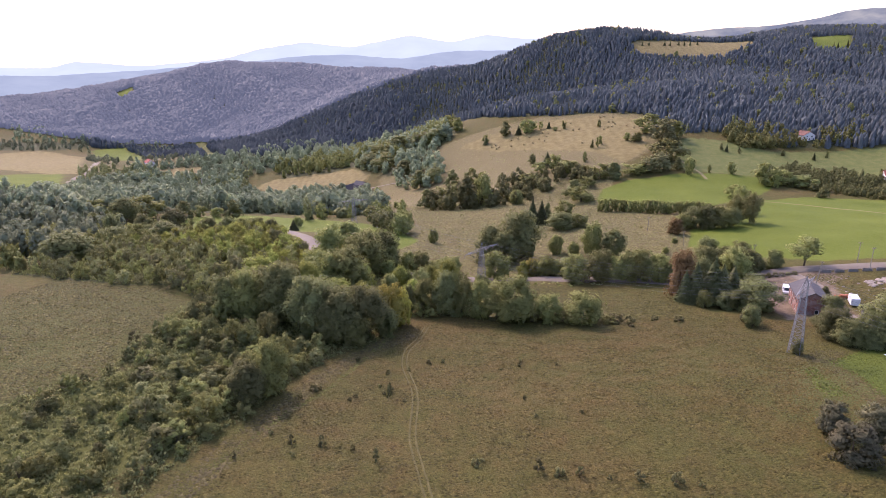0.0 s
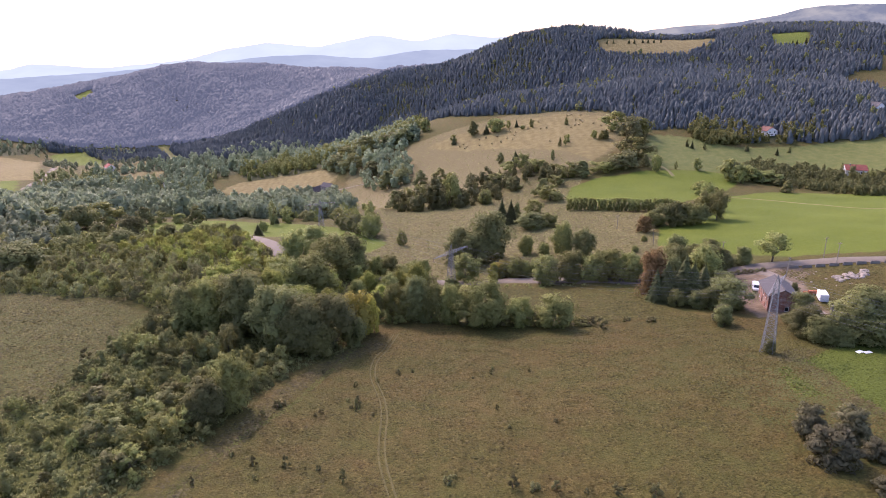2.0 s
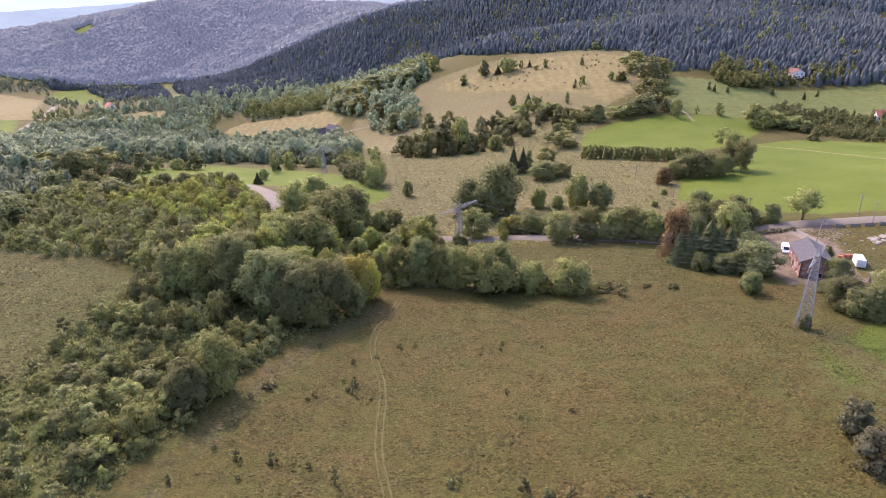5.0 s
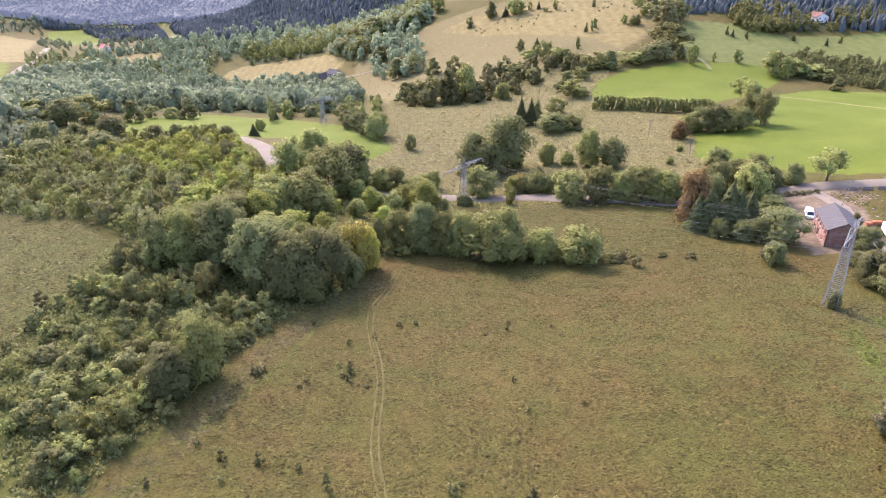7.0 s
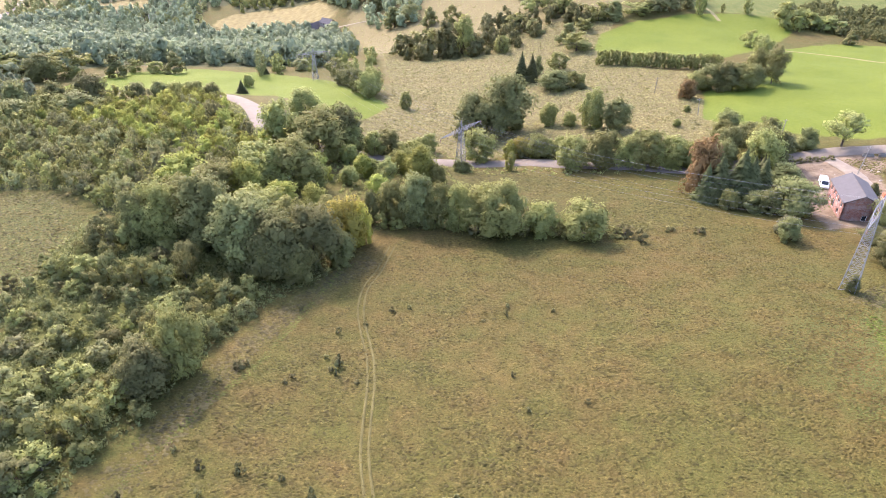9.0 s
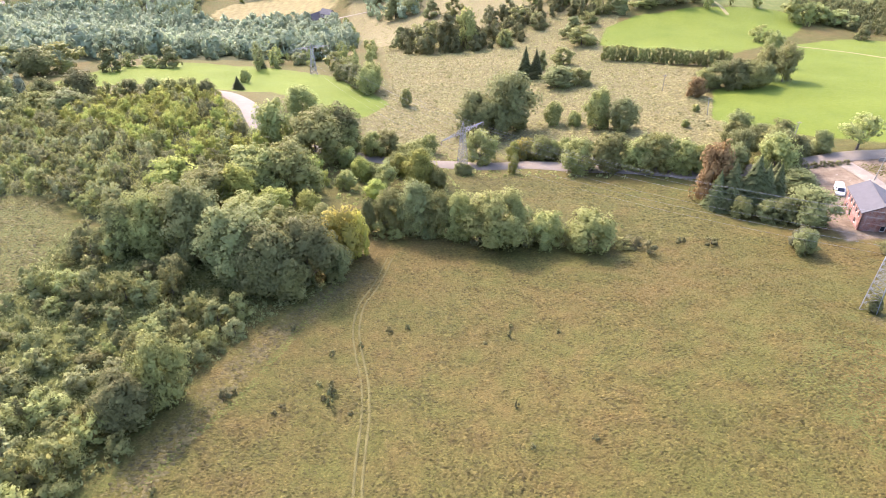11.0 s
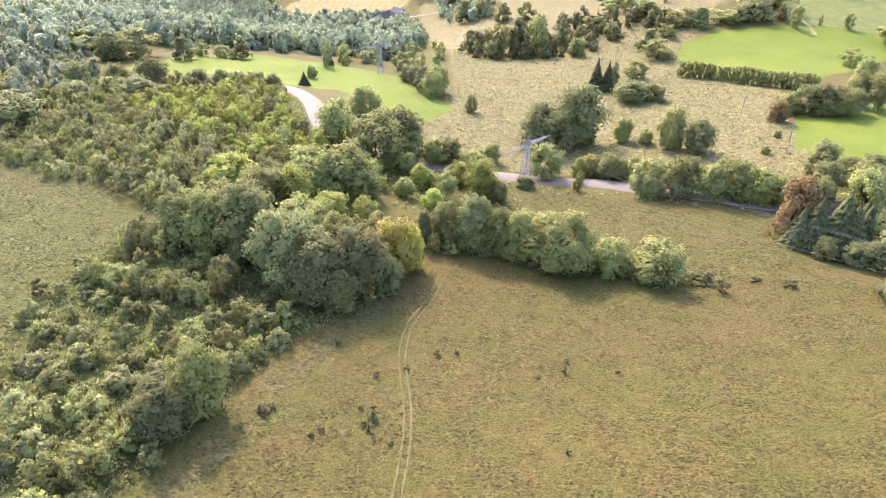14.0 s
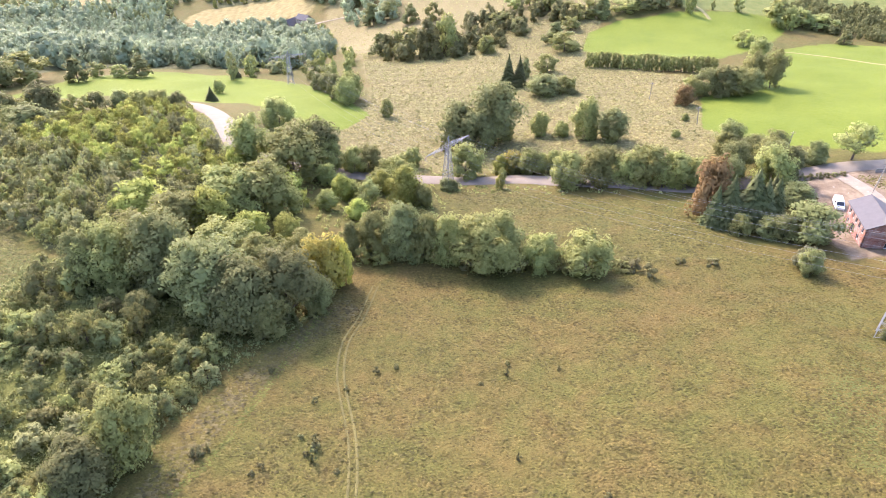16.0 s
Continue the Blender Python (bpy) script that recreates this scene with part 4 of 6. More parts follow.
x, y, rng = scatter(YOUNG_WOOD, 4.0, 3, lambda a, b: clear_of_road(a, b, 6))
for a, b in zip(x, y):
    h = rng.uniform(3.0, 5.8)
    # mostly yellow-leaved trees on the far right part, greener ones elsewhere
    yellow_leaved = b > 198 - 0.6 * (a + 60) and rng.uniform() < 0.8
    stand((YOUNG if yellow_leaved else GREY)[int(rng.integers(4))], a, b, h, h * rng.uniform(0.75, 1.15), "young wood on the knoll")


x, y, rng = scatter(SCRUB_LAND, 4.4, 4)
for a, b in zip(x, y):
    h = rng.uniform(1.3, 3.8)
    stand((OLIVE[:2] + SHRUB + SHRUB[3:] + SHRUB[3:] + GREY_SHRUB[:2])[int(rng.integers(13))], a, b, h, h * rng.uniform(0.9, 1.5), "shrubs on the wood's edge")


# far woods
def cone_wood(name, poly, spacing, high, seed, material, keep=None, wide=0.26, sides=5):
    """A spruce forest: every tree a ragged closed crown that swells low down and narrows to its tip."""
    x, y, rng = scatter(poly, spacing, seed, keep)
    n = len(x)
    grove = 1 + 0.22 * np.sin(0.031 * x + 1.7 * np.sin(0.023 * y)) + 0.14 * np.sin(0.083 * y + 2 * np.sin(0.07 * x))
    z, h = height(x, y) - 0.3, rng.uniform(high[0], high[1], n) * grove
    girth, blunt = rng.uniform(0.75, 1.3, n), rng.uniform(0.7, 1.25, n)
    rings = ((0.0, 0.9), (0.3, 1.0), (0.66, 0.62))
    per = len(rings) * sides + 1
    V, N = np.zeros((n, per, 3)), np.zeros((n, per, 3))
    turn = rng.uniform(0, 6.28, n)
    for k, (u, wd) in enumerate(rings):
        for j in range(sides):
            w = turn + 0.6 * k + 2 * math.pi * j / sides
            rr = h * wide * girth * wd * (blunt if k == 2 else 1.0) * rng.uniform(0.7, 1.3, n)
            V[:, k * sides + j] = np.stack([x + rr * np.cos(w), y + rr * np.sin(w), z + h * (u + (rng.uniform(-0.09, 0.09, n) if k else 0.0))], 1)
            N[:, k * sides + j] = np.stack([np.cos(w), np.sin(w), np.full(n, 0.1 + 0.75 * u)], 1)
    V[:, -1] = np.stack([x + rng.uniform(-0.04, 0.04, n) * h, y + rng.uniform(-0.04, 0.04, n) * h, z + h], 1)
    N[:, -1] = np.array([0, 0, 1.0])
    N += rng.normal(size=N.shape) * 0.12
    N /= np.linalg.norm(N, axis=2, keepdims=True)
    tri = []
    for k in range(len(rings)):
        for j in range(sides):
            a, b = k * sides + j, k * sides + (j + 1) % sides
            tri += [(a, b, per - 1)] if k == len(rings) - 1 else [(a, b, b + sides), (a, b + sides, a + sides)]
    F = (np.arange(n)[:, None, None] * per + np.array(tri)[None]).reshape(-1, 3)
    me = bpy.data.meshes.new(name)
    me.from_pydata(V.reshape(-1, 3).tolist(), [], F.tolist())
    me.materials.append(material)
    me.polygons.foreach_set("use_smooth", np.ones(len(me.polygons), bool))
    me.normals_split_custom_set_from_vertices(N.reshape(-1, 3).tolist())
    return me


def off_fields(x, y):
    taken = np.maximum.reduce([inside(p, x, y, 0.1) for p in (TOP_TAN, TOP_GREEN, RIGHT_FIELD, HAY_FIELD, PASTURE)])
    return (taken < 0.5) & (((x - 263) / 12) ** 2 + ((y - 484) / 14) ** 2 > 1)


def clear_of_fields(x, y):
    taken = np.maximum.reduce([inside(p, x, y, 0.1) for p in (BARE_FIELD, STRIP_FIELD, FAR_GREEN, FAR_TAN, HAY_FIELD, VALE_GREEN, VALE_TAN, VALE_GLADE, *FAR_STRIPS)])
    return taken < 0.5


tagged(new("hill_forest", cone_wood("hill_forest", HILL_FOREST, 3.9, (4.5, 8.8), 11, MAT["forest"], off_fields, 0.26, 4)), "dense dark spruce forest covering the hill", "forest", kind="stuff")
tagged(new("ridge_forest", cone_wood("ridge_forest", LEFT_RIDGE, 5.4, (8.5, 11.5), 12, MAT["glowing_forest"], lambda a, b: inside(RIDGE_GLADE, a, b, 0.1) < 0.5, 0.58, 4)), "spruce forest on the long far ridge, blue-grey with glowing haze", "forest", kind="stuff")
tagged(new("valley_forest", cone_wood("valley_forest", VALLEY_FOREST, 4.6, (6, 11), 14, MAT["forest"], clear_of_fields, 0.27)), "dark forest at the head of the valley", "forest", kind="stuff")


def blob_wood(name, poly, spacing, high, seed, material, cards=40, keep=None, tall=0.35, wide=(0.65, 1.0)):
    """A wood of many single trees, each a few lumpy leaf masses with leaf sprays over them; tall: the share of pointed trees."""
    x, y, rng = scatter(poly, spacing, seed, keep)
    z = height(x, y) - 0.3
    parts, normals = [], []
    for a, b, g in zip(x, y, z):
        h = rng.uniform(*high) * (1.25 if rng.uniform() < 0.12 else 1.0)
        pointed = rng.uniform() < tall
        c, r = crown_lobes(rng, 7, "tall" if pointed else "broad", 0.0, 3)
        r = r * 1.15
        p, d = crown_points(rng, cards, c, r, 0.0, 3)
        cv, cd = leaf_mass(rng, c, r, 2, 0.72, 0.3)
        mid, w = np.array([0, 0, 0.38]), h * rng.uniform(*wide) * (0.75 if pointed else 1.0)
        size, base = np.array([w, w, h]), np.array([a, b, g])
        parts += [cv * size + base, leaf_cards(rng, p * size + base, d + np.array([0, 0, 0.3]), h * 0.075, 0.6, 1.4)]
        normals += [form_normals(rng, cv, cd, mid, 0.12), np.repeat(form_normals(rng, p, d, mid), 4, 0)]
    return quads_mesh(name, np.concatenate(parts), material, np.concatenate(normals))


tagged(new("valley_wood", blob_wood("valley_wood", VALLEY_WOOD, 9.2, (6, 12.5), 21, MAT["leaf_valley_hazed"], 110, clear_of_fields)), "mixed broadleaf woods along the valley floor", "woods", kind="stuff")
tagged(new("hollow_wood", blob_wood("hollow_wood", LOW_WOOD, 9.6, (7, 13.5), 22, MAT["leaf_valley_hazed"], 150, clear_of_fields, 0.3, (0.8, 1.15))), "green broadleaf woods in the hollow beyond the road", "woods", kind="stuff")
tagged(new("stream_wood", blob_wood("stream_wood", STREAM_WOOD, 10, (5, 10), 23, MAT["leaf_silver"], 80, clear_of_fields)), "greyish green woods along the stream", "woods", kind="stuff")
tagged(new("forest_edge", blob_wood("forest_edge", FOREST_EDGE, 10, (8, 14), 24, MAT["leaf"], 100, clear_of_fields)), "broadleaf trees at the foot of the forest", "woods", kind="stuff")
tagged(new("slope_thicket", blob_wood("slope_thicket", THICKET, 8.5, (5, 11), 25, MAT["leaf_dark"], 120)), "thicket of mixed trees on the slope", "woods", kind="stuff")
tagged(new("house_wood", blob_wood("house_wood", HOUSE_WOOD, 5.0, (6, 9.5), 26, MAT["leaf"], 70, lambda a, b: (b < 480) | (np.abs(a - 266) > 9))), "grove round the white house", "woods", kind="stuff")
tagged(new("knoll_wood", blob_wood("knoll_wood", KNOLL_WOOD, 5.5, (3.5, 7.5), 27, MAT["leaf"], 110)), "dense young broadleaf wood behind the left meadow", "woods", kind="stuff")


tagged(new("far_left_wood", blob_wood("far_left_wood", FAR_LEFT_WOOD, 13, (5, 9), 28, MAT["leaf_valley_hazed"], 60, clear_of_fields)), "hedges and woods below the far ridge", "woods", kind="stuff")


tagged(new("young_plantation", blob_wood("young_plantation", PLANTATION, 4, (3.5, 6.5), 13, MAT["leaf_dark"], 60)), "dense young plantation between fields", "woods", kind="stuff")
tagged(new("far_hedges", blob_wood("far_hedges", FAR_HEDGES, 16, (4, 8), 29, MAT["leaf_valley_hazed"], 60, clear_of_fields)), "hedges and copses far down the valley", "woods", kind="stuff")
tagged(new("hill_broadleaf", blob_wood("hill_broadleaf", HILL_FOREST, 21, (5, 9), 30, MAT["leaf_dark"], 40, off_fields)), "scattered broadleaf trees in the hill forest", "woods", kind="stuff")


tagged(new("slope_wood", blob_wood("slope_wood", SLOPE_WOOD, 8.5, (7, 13), 35, MAT["leaf_valley_hazed"], 100, clear_of_fields)), "round-crowned broadleaf trees below the forest", "woods", kind="stuff")
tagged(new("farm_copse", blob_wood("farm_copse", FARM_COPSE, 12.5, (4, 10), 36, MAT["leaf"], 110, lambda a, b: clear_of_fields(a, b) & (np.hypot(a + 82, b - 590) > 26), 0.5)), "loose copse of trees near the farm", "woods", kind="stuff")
tagged(new("left_wood", blob_wood("left_wood", LEFT_WOOD, 8.0, (6, 11), 37, MAT["leaf_valley_hazed"], 120, clear_of_fields)), "dense broadleaf wood behind the knoll", "woods", kind="stuff")
tagged(new("head_wood", blob_wood("head_wood", FIELD_HEAD, 11, (4, 8), 38, MAT["leaf_valley_hazed"], 50)), "trees along the head of the far tan field", "woods", kind="stuff")


# undergrowth and grass
def undergrowth(name, poly, spacing, high, seed, material, cards, keep=None):
    x, y, rng = scatter(poly, spacing, seed, keep)
    n = len(x)
    h = rng.uniform(*high, n)
    z = height(x, y)
    d = rand_dirs(rng, n * cards)
    d[:, 2] = np.abs(d[:, 2])
    r = np.repeat(h, cards)[:, None]
    c = np.repeat(np.stack([x, y, z], 1), cards, 0) + d * r * np.array([1.1, 1.1, 0.9]) * rng.uniform(0.5, 1, (n * cards, 1))
    d = d + np.array([0, 0, 0.4])
    v = leaf_cards(rng, c, d, 0.26, 0.7, 1.8, 0.6)
    return quads_mesh(name, v, material, soft_normals(rng, d))


tagged(new("scrub_undergrowth", undergrowth("scrub_undergrowth", SCRUB_LAND, 1.4, (0.3, 1.3), 31, MAT["leaf_dark"], 26)), "rank green undergrowth between the shrubs", "undergrowth", kind="stuff")
tagged(new("wood_undergrowth", undergrowth("wood_undergrowth", YOUNG_WOOD, 1.7, (0.8, 2.6), 32, MAT["leaf"], 24, lambda a, b: clear_of_road(a, b, 4.5))), "leafy undergrowth of the young wood", "undergrowth", kind="stuff")
tagged(new("roadside_growth", undergrowth("roadside_growth", ROADSIDE, 2.4, (0.3, 1.1), 33, MAT["leaf_olive"], 20, lambda a, b: clear_of_road(a, b, 4.5))), "tall weeds on the verge of the road", "undergrowth", kind="stuff")
tagged(new("meadow_shrubs", undergrowth("meadow_shrubs", ROUGH_MEADOW, 6.5, (0.3, 1.5), 34, MAT["leaf_olive"], 16, lambda a, b: clear_of_fields(a, b) & (inside(GREEN_FIELD, a, b, 1) < 0.5))), "scattered low shrubs in the rough meadow", "shrubs", kind="stuff")


def tuft_material(name, dry_lo, dry_hi, olive_lo, olive_hi):
    m, t, bsdf, out = shader(name)
    co = place(t)
    big, mid = noise_(t, co, 0.035, 3), noise_(t, co, 0.22, 4)
    island = node(t, "ShaderNodeNewGeometry").outputs["Random Per Island"]
    dry, olive = mix(t, island, dry_lo, dry_hi), mix(t, island, olive_lo, olive_hi)
    f = math_(t, "ADD", math_(t, "MULTIPLY", big, 0.5), math_(t, "MULTIPLY", mid, 0.5))
    col = mix(t, ramp(t, f, 0.36, 0.58), dry, olive)
    tussock = ramp(t, noise_(t, co, 1.1, 2.0), 0.35, 0.65)
    shade = math_(t, "ADD", 0.78, math_(t, "MULTIPLY", tussock, 0.42))
    col = mix(t, 1.0, col, node(t, "ShaderNodeCombineColor", {0: shade, 1: shade, 2: shade}).outputs[0], "MULTIPLY")
    t.links.new(col, bsdf.inputs["Base Color"])
    bsdf.inputs["Roughness"].default_value, bsdf.inputs["Specular IOR Level"].default_value = 0.8, 0.2
    back = node(t, "ShaderNodeBsdfTranslucent", {"Color": col})
    both = node(t, "ShaderNodeMixShader", {0: 0.15, 1: bsdf.outputs[0], 2: back.outputs[0]})
    t.links.new(both.outputs[0], out.inputs[0])
    return m


def grass_tufts(name, poly, spacing, seed, material, size=(0.24, 0.46), keep=None):
    """Tussocks: small uneven tufts of matted grass with a leaning tip."""
    x, y, rng = scatter(poly, spacing, seed, keep)
    clump = np.sin(0.45 * x + 2 * np.sin(0.31 * y)) * np.sin(0.52 * y + 2 * np.sin(0.27 * x))
    n, ring = len(x), 4
    z = height(x, y)
    r = rng.uniform(*size, n) * (1 + 0.3 * clump)
    V = np.zeros((n, ring + 1, 3))
    turn = rng.uniform(0, 6.28, n)
    for k in range(ring):
        w = turn + 2 * math.pi * k / ring
        rr = r * rng.uniform(0.4, 1.4, n)
        V[:, k] = np.stack([x + rr * np.cos(w) * 1.3, y + rr * np.sin(w), z - 0.03], 1)
    lean = r * rng.uniform(0.0, 1.1, n)
    V[:, ring] = np.stack([x + lean * np.cos(turn), y + lean * np.sin(turn), z + r * rng.uniform(0.25, 0.9, n)], 1)
    tri = [(k, (k + 1) % ring, ring) for k in range(ring)]
    F = (np.arange(n)[:, None, None] * (ring + 1) + np.array(tri)[None]).reshape(-1, 3)
    me = bpy.data.meshes.new(name)
    me.from_pydata(V.reshape(-1, 3).tolist(), [], F.tolist())
    me.materials.append(material)
    me.polygons.foreach_set("use_smooth", np.ones(len(me.polygons), bool))
    N = V - np.stack([x, y, z], 1)[:, None]
    N = N / np.linalg.norm(N, axis=2, keepdims=True) * 0.36 + np.array([0, 0, 0.8])
    me.normals_split_custom_set_from_vertices((N / np.linalg.norm(N, axis=2, keepdims=True)).reshape(-1, 3).tolist())
    return me


MAT["tuft"] = tuft_material("dry_grass", (0.0732, 0.0511, 0.0127), (0.142, 0.1, 0.027), (0.0566, 0.0498, 0.0107), (0.111, 0.0986, 0.0215))
MAT["tuft_green"] = tuft_material("green_grass", (0.0631, 0.0525, 0.0122), (0.135, 0.115, 0.0289), (0.0524, 0.0481, 0.011), (0.119, 0.109, 0.0258))
MAT["tuft_lawn"] = tuft_material("lawn_blades", (0.06, 0.076, 0.01), (0.12, 0.14, 0.02), (0.05, 0.07, 0.009), (0.105, 0.13, 0.018))
MAT["tuft_edge"] = tuft_material("rusty_grass", (0.0723, 0.0547, 0.0209), (0.138, 0.107, 0.0399), (0.0615, 0.0513, 0.019), (0.116, 0.101, 0.0361))
MAT["tuft_track"] = tuft_material("fresh_grass", (0.07, 0.07, 0.015), (0.13, 0.13, 0.028), (0.062, 0.068, 0.014), (0.12, 0.128, 0.026))
MAT["tuft_pale"] = tuft_material("pale_grass", (0.144, 0.117, 0.0429), (0.25, 0.208, 0.0769), (0.124, 0.112, 0.0378), (0.216, 0.193, 0.0668))
def apart(a, b):
    """An even scatter of numbers from 0 to 1, one for each place."""
    return np.mod(np.abs(np.sin(12.9898 * a + 78.233 * b)) * 4375.85, 1)


def plain_meadow(a, b):
    return np.maximum.reduce([inside(LAWN, a, b, 3), inside(LAWN_CORNER, a, b, 5), 0.75 * inside(EDGE_STRIP, a, b, 3), 0.9 * inside(GREEN_TRACK, a, b, 0.6), 0.8 * inside(LAWN_EDGE, a, b, 3)]) < apart(a, b)


tagged(new("meadow_grass", grass_tufts("meadow_grass", MEADOW, 0.36, 41, MAT["tuft"], (0.16, 0.3), plain_meadow)), "dry tussocky grass of the meadow", "grass", kind="stuff")
tagged(new("edge_grass", grass_tufts("edge_grass", EDGE_STRIP, 0.45, 47, MAT["tuft_edge"], (0.2, 0.42), lambda a, b: apart(b, a) < 0.75)), "rusty brown grass along the wood", "grass", kind="stuff")
tagged(new("lawn_edge_grass", grass_tufts("lawn_edge_grass", LAWN_EDGE, 0.45, 48, MAT["tuft_edge"], (0.18, 0.36), lambda a, b: apart(b, a) < 0.8)), "rusty brown grass beside the lawn", "grass", kind="stuff")
tagged(new("track_grass", grass_tufts("track_grass", GREEN_TRACK, 0.36, 49, MAT["tuft_track"], (0.16, 0.28))), "fresh green grass in an old track", "grass", kind="stuff")
tagged(new("yard_grass", grass_tufts("yard_grass", YARD_EAST, 0.6, 50, MAT["tuft_green"], (0.22, 0.44), lambda a, b: apart(b, a) < 0.8)), "thin rough grass of the building yard", "grass", kind="stuff")
tagged(new("far_meadow_grass", grass_tufts("far_meadow_grass", SIDE_MEADOW, 0.5, 42, MAT["tuft_green"], (0.2, 0.4))), "dry tussocky grass between hedge and road", "grass", kind="stuff")
tagged(new("lawn_grass", grass_tufts("lawn_grass", LAWN, 0.6, 45, MAT["tuft_lawn"], (0.18, 0.34))), "short green grass beside the meadow", "grass", kind="stuff")
tagged(new("corner_grass", grass_tufts("corner_grass", LAWN_CORNER, 0.5, 46, MAT["tuft_lawn"], (0.2, 0.36))), "patch of fresh green grass in the meadow", "grass", kind="stuff")
tagged(new("rough_meadow_grass", grass_tufts("rough_meadow_grass", ROUGH_MEADOW, 0.85, 44, MAT["tuft_pale"], (0.35, 0.7), lambda a, b: (b < 430) & clear_of_road(a, b, 5) & (inside(GREEN_FIELD, a, b, 1) + inside(UPPER_FIELD, a, b, 1) + inside(STRIP_FIELD, a, b, 1) < 0.5))), "tussocky pale grass of the rough meadow", "grass", kind="stuff")
tagged(new("left_meadow_grass", grass_tufts("left_meadow_grass", LEFT_MEADOW, 0.5, 43, MAT["tuft_green"], (0.2, 0.4))), "tussocky grass of the meadow behind the wood", "grass", kind="stuff")

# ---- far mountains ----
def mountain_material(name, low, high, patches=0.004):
    """Hazy distance: a plain glowing backdrop, the blue haze painted into its emission colour."""
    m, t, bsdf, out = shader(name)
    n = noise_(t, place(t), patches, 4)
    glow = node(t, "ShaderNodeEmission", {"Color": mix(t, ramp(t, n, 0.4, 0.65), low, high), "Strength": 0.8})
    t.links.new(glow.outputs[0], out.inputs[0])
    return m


def mountains(name, far, skyline, material, label):
    """A far range: its crest at the given bearings and heights in degrees, sloping down on both sides."""
    az, el = np.array(skyline).T
    a = np.arange(az[0], az[-1], 0.15)
    e = np.interp(a, az, el)
    e = np.convolve(np.pad(e, 4, "edge"), np.ones(9) / 9, "valid")
    wob = np.array([noise.fractal((k * 0.9, far * 0.01, 0), 1.0, 2.0, 4) for k in a]) * 0.05
    r = np.radians(a)
    verts = []
    for d, drop in ((far - 700, None), (far - 250, 0.35), (far, 0.0), (far + 150, None)):
        crest = 63 + far * np.tan(np.radians(e + wob))
        z = np.full(len(a), -260.0) if drop is None else crest - drop * (crest + 160)
        verts.append(np.stack([np.sin(r) * d, np.cos(r) * d, z], 1))
    n = len(a)
    faces = [(k * n + j, k * n + j + 1, (k + 1) * n + j + 1, (k + 1) * n + j) for k in range(3) for j in range(n - 1)]
    me = mesh_of(name, np.concatenate(verts), faces, material, True)
    return tagged(new(name, me), label, "mountains", kind="structure")


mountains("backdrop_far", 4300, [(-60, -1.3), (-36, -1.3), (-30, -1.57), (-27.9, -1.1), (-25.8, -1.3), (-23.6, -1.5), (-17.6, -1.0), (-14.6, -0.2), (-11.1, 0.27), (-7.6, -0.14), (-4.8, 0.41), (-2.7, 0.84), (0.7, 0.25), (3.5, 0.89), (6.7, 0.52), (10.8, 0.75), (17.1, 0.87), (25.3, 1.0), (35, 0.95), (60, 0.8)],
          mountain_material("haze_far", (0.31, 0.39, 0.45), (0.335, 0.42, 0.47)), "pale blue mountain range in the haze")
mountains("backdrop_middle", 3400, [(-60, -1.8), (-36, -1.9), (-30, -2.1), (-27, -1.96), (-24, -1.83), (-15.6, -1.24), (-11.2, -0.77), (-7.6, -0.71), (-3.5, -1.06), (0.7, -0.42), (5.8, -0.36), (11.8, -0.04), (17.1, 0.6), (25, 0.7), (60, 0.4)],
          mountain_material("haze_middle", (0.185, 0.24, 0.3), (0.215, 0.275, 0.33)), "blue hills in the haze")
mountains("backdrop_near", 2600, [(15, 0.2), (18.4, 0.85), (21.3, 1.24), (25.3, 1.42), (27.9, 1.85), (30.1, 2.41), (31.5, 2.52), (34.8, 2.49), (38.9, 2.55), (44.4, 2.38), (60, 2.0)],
          mountain_material("haze_near", (0.105, 0.13, 0.165), (0.2, 0.22, 0.22), 0.011), "wooded ridge with pale fields, blue-grey with painted haze")


# ---- building kit ----
def part(name, bm, material, parent, label=""):
    me = bpy.data.meshes.new(name)
    bm.to_mesh(me)
    bm.free()
    for m in material if isinstance(material, (list, tuple)) else [material]:
        me.materials.append(m)
    ob = new(name, me)
    ob.parent = parent
    if label:
        ob["label"] = label
    return ob


def box(bm, lo, hi, bevel=0.0):
    lo, hi = Vector(lo), Vector(hi)
    g = bmesh.ops.create_cube(bm, size=1.0, matrix=Matrix.Translation((lo + hi) / 2) @ Matrix.Diagonal((*(hi - lo), 1)))
    if bevel:
        edges = list({e for v in g["verts"] for e in v.link_edges})
        bmesh.ops.bevel(bm, geom=edges, offset=bevel, segments=2, affect="EDGES")
    return bm


def bar(bm, a, b, w):
    a, b = Vector(a), Vector(b)
    q = (b - a).to_track_quat("Z", "Y").to_matrix().to_4x4()
    bmesh.ops.create_cube(bm, size=1.0, matrix=Matrix.Translation((a + b) / 2) @ q @ Matrix.Diagonal((w, w, (b - a).length, 1)))


def rod(bm, a, b, r, sides=8, r2=None):
    a, b = Vector(a), Vector(b)
    q = (b - a).to_track_quat("Z", "Y").to_matrix().to_4x4()
    bmesh.ops.create_cone(bm, cap_ends=True, segments=sides, radius1=r, radius2=r if r2 is None else r2, depth=(b - a).length, matrix=Matrix.Translation((a + b) / 2) @ q)


def thing(name, label, category, m, group=""):
    ob = new(name)
    ob.matrix_world = m
    return tagged(ob, label, category, group)


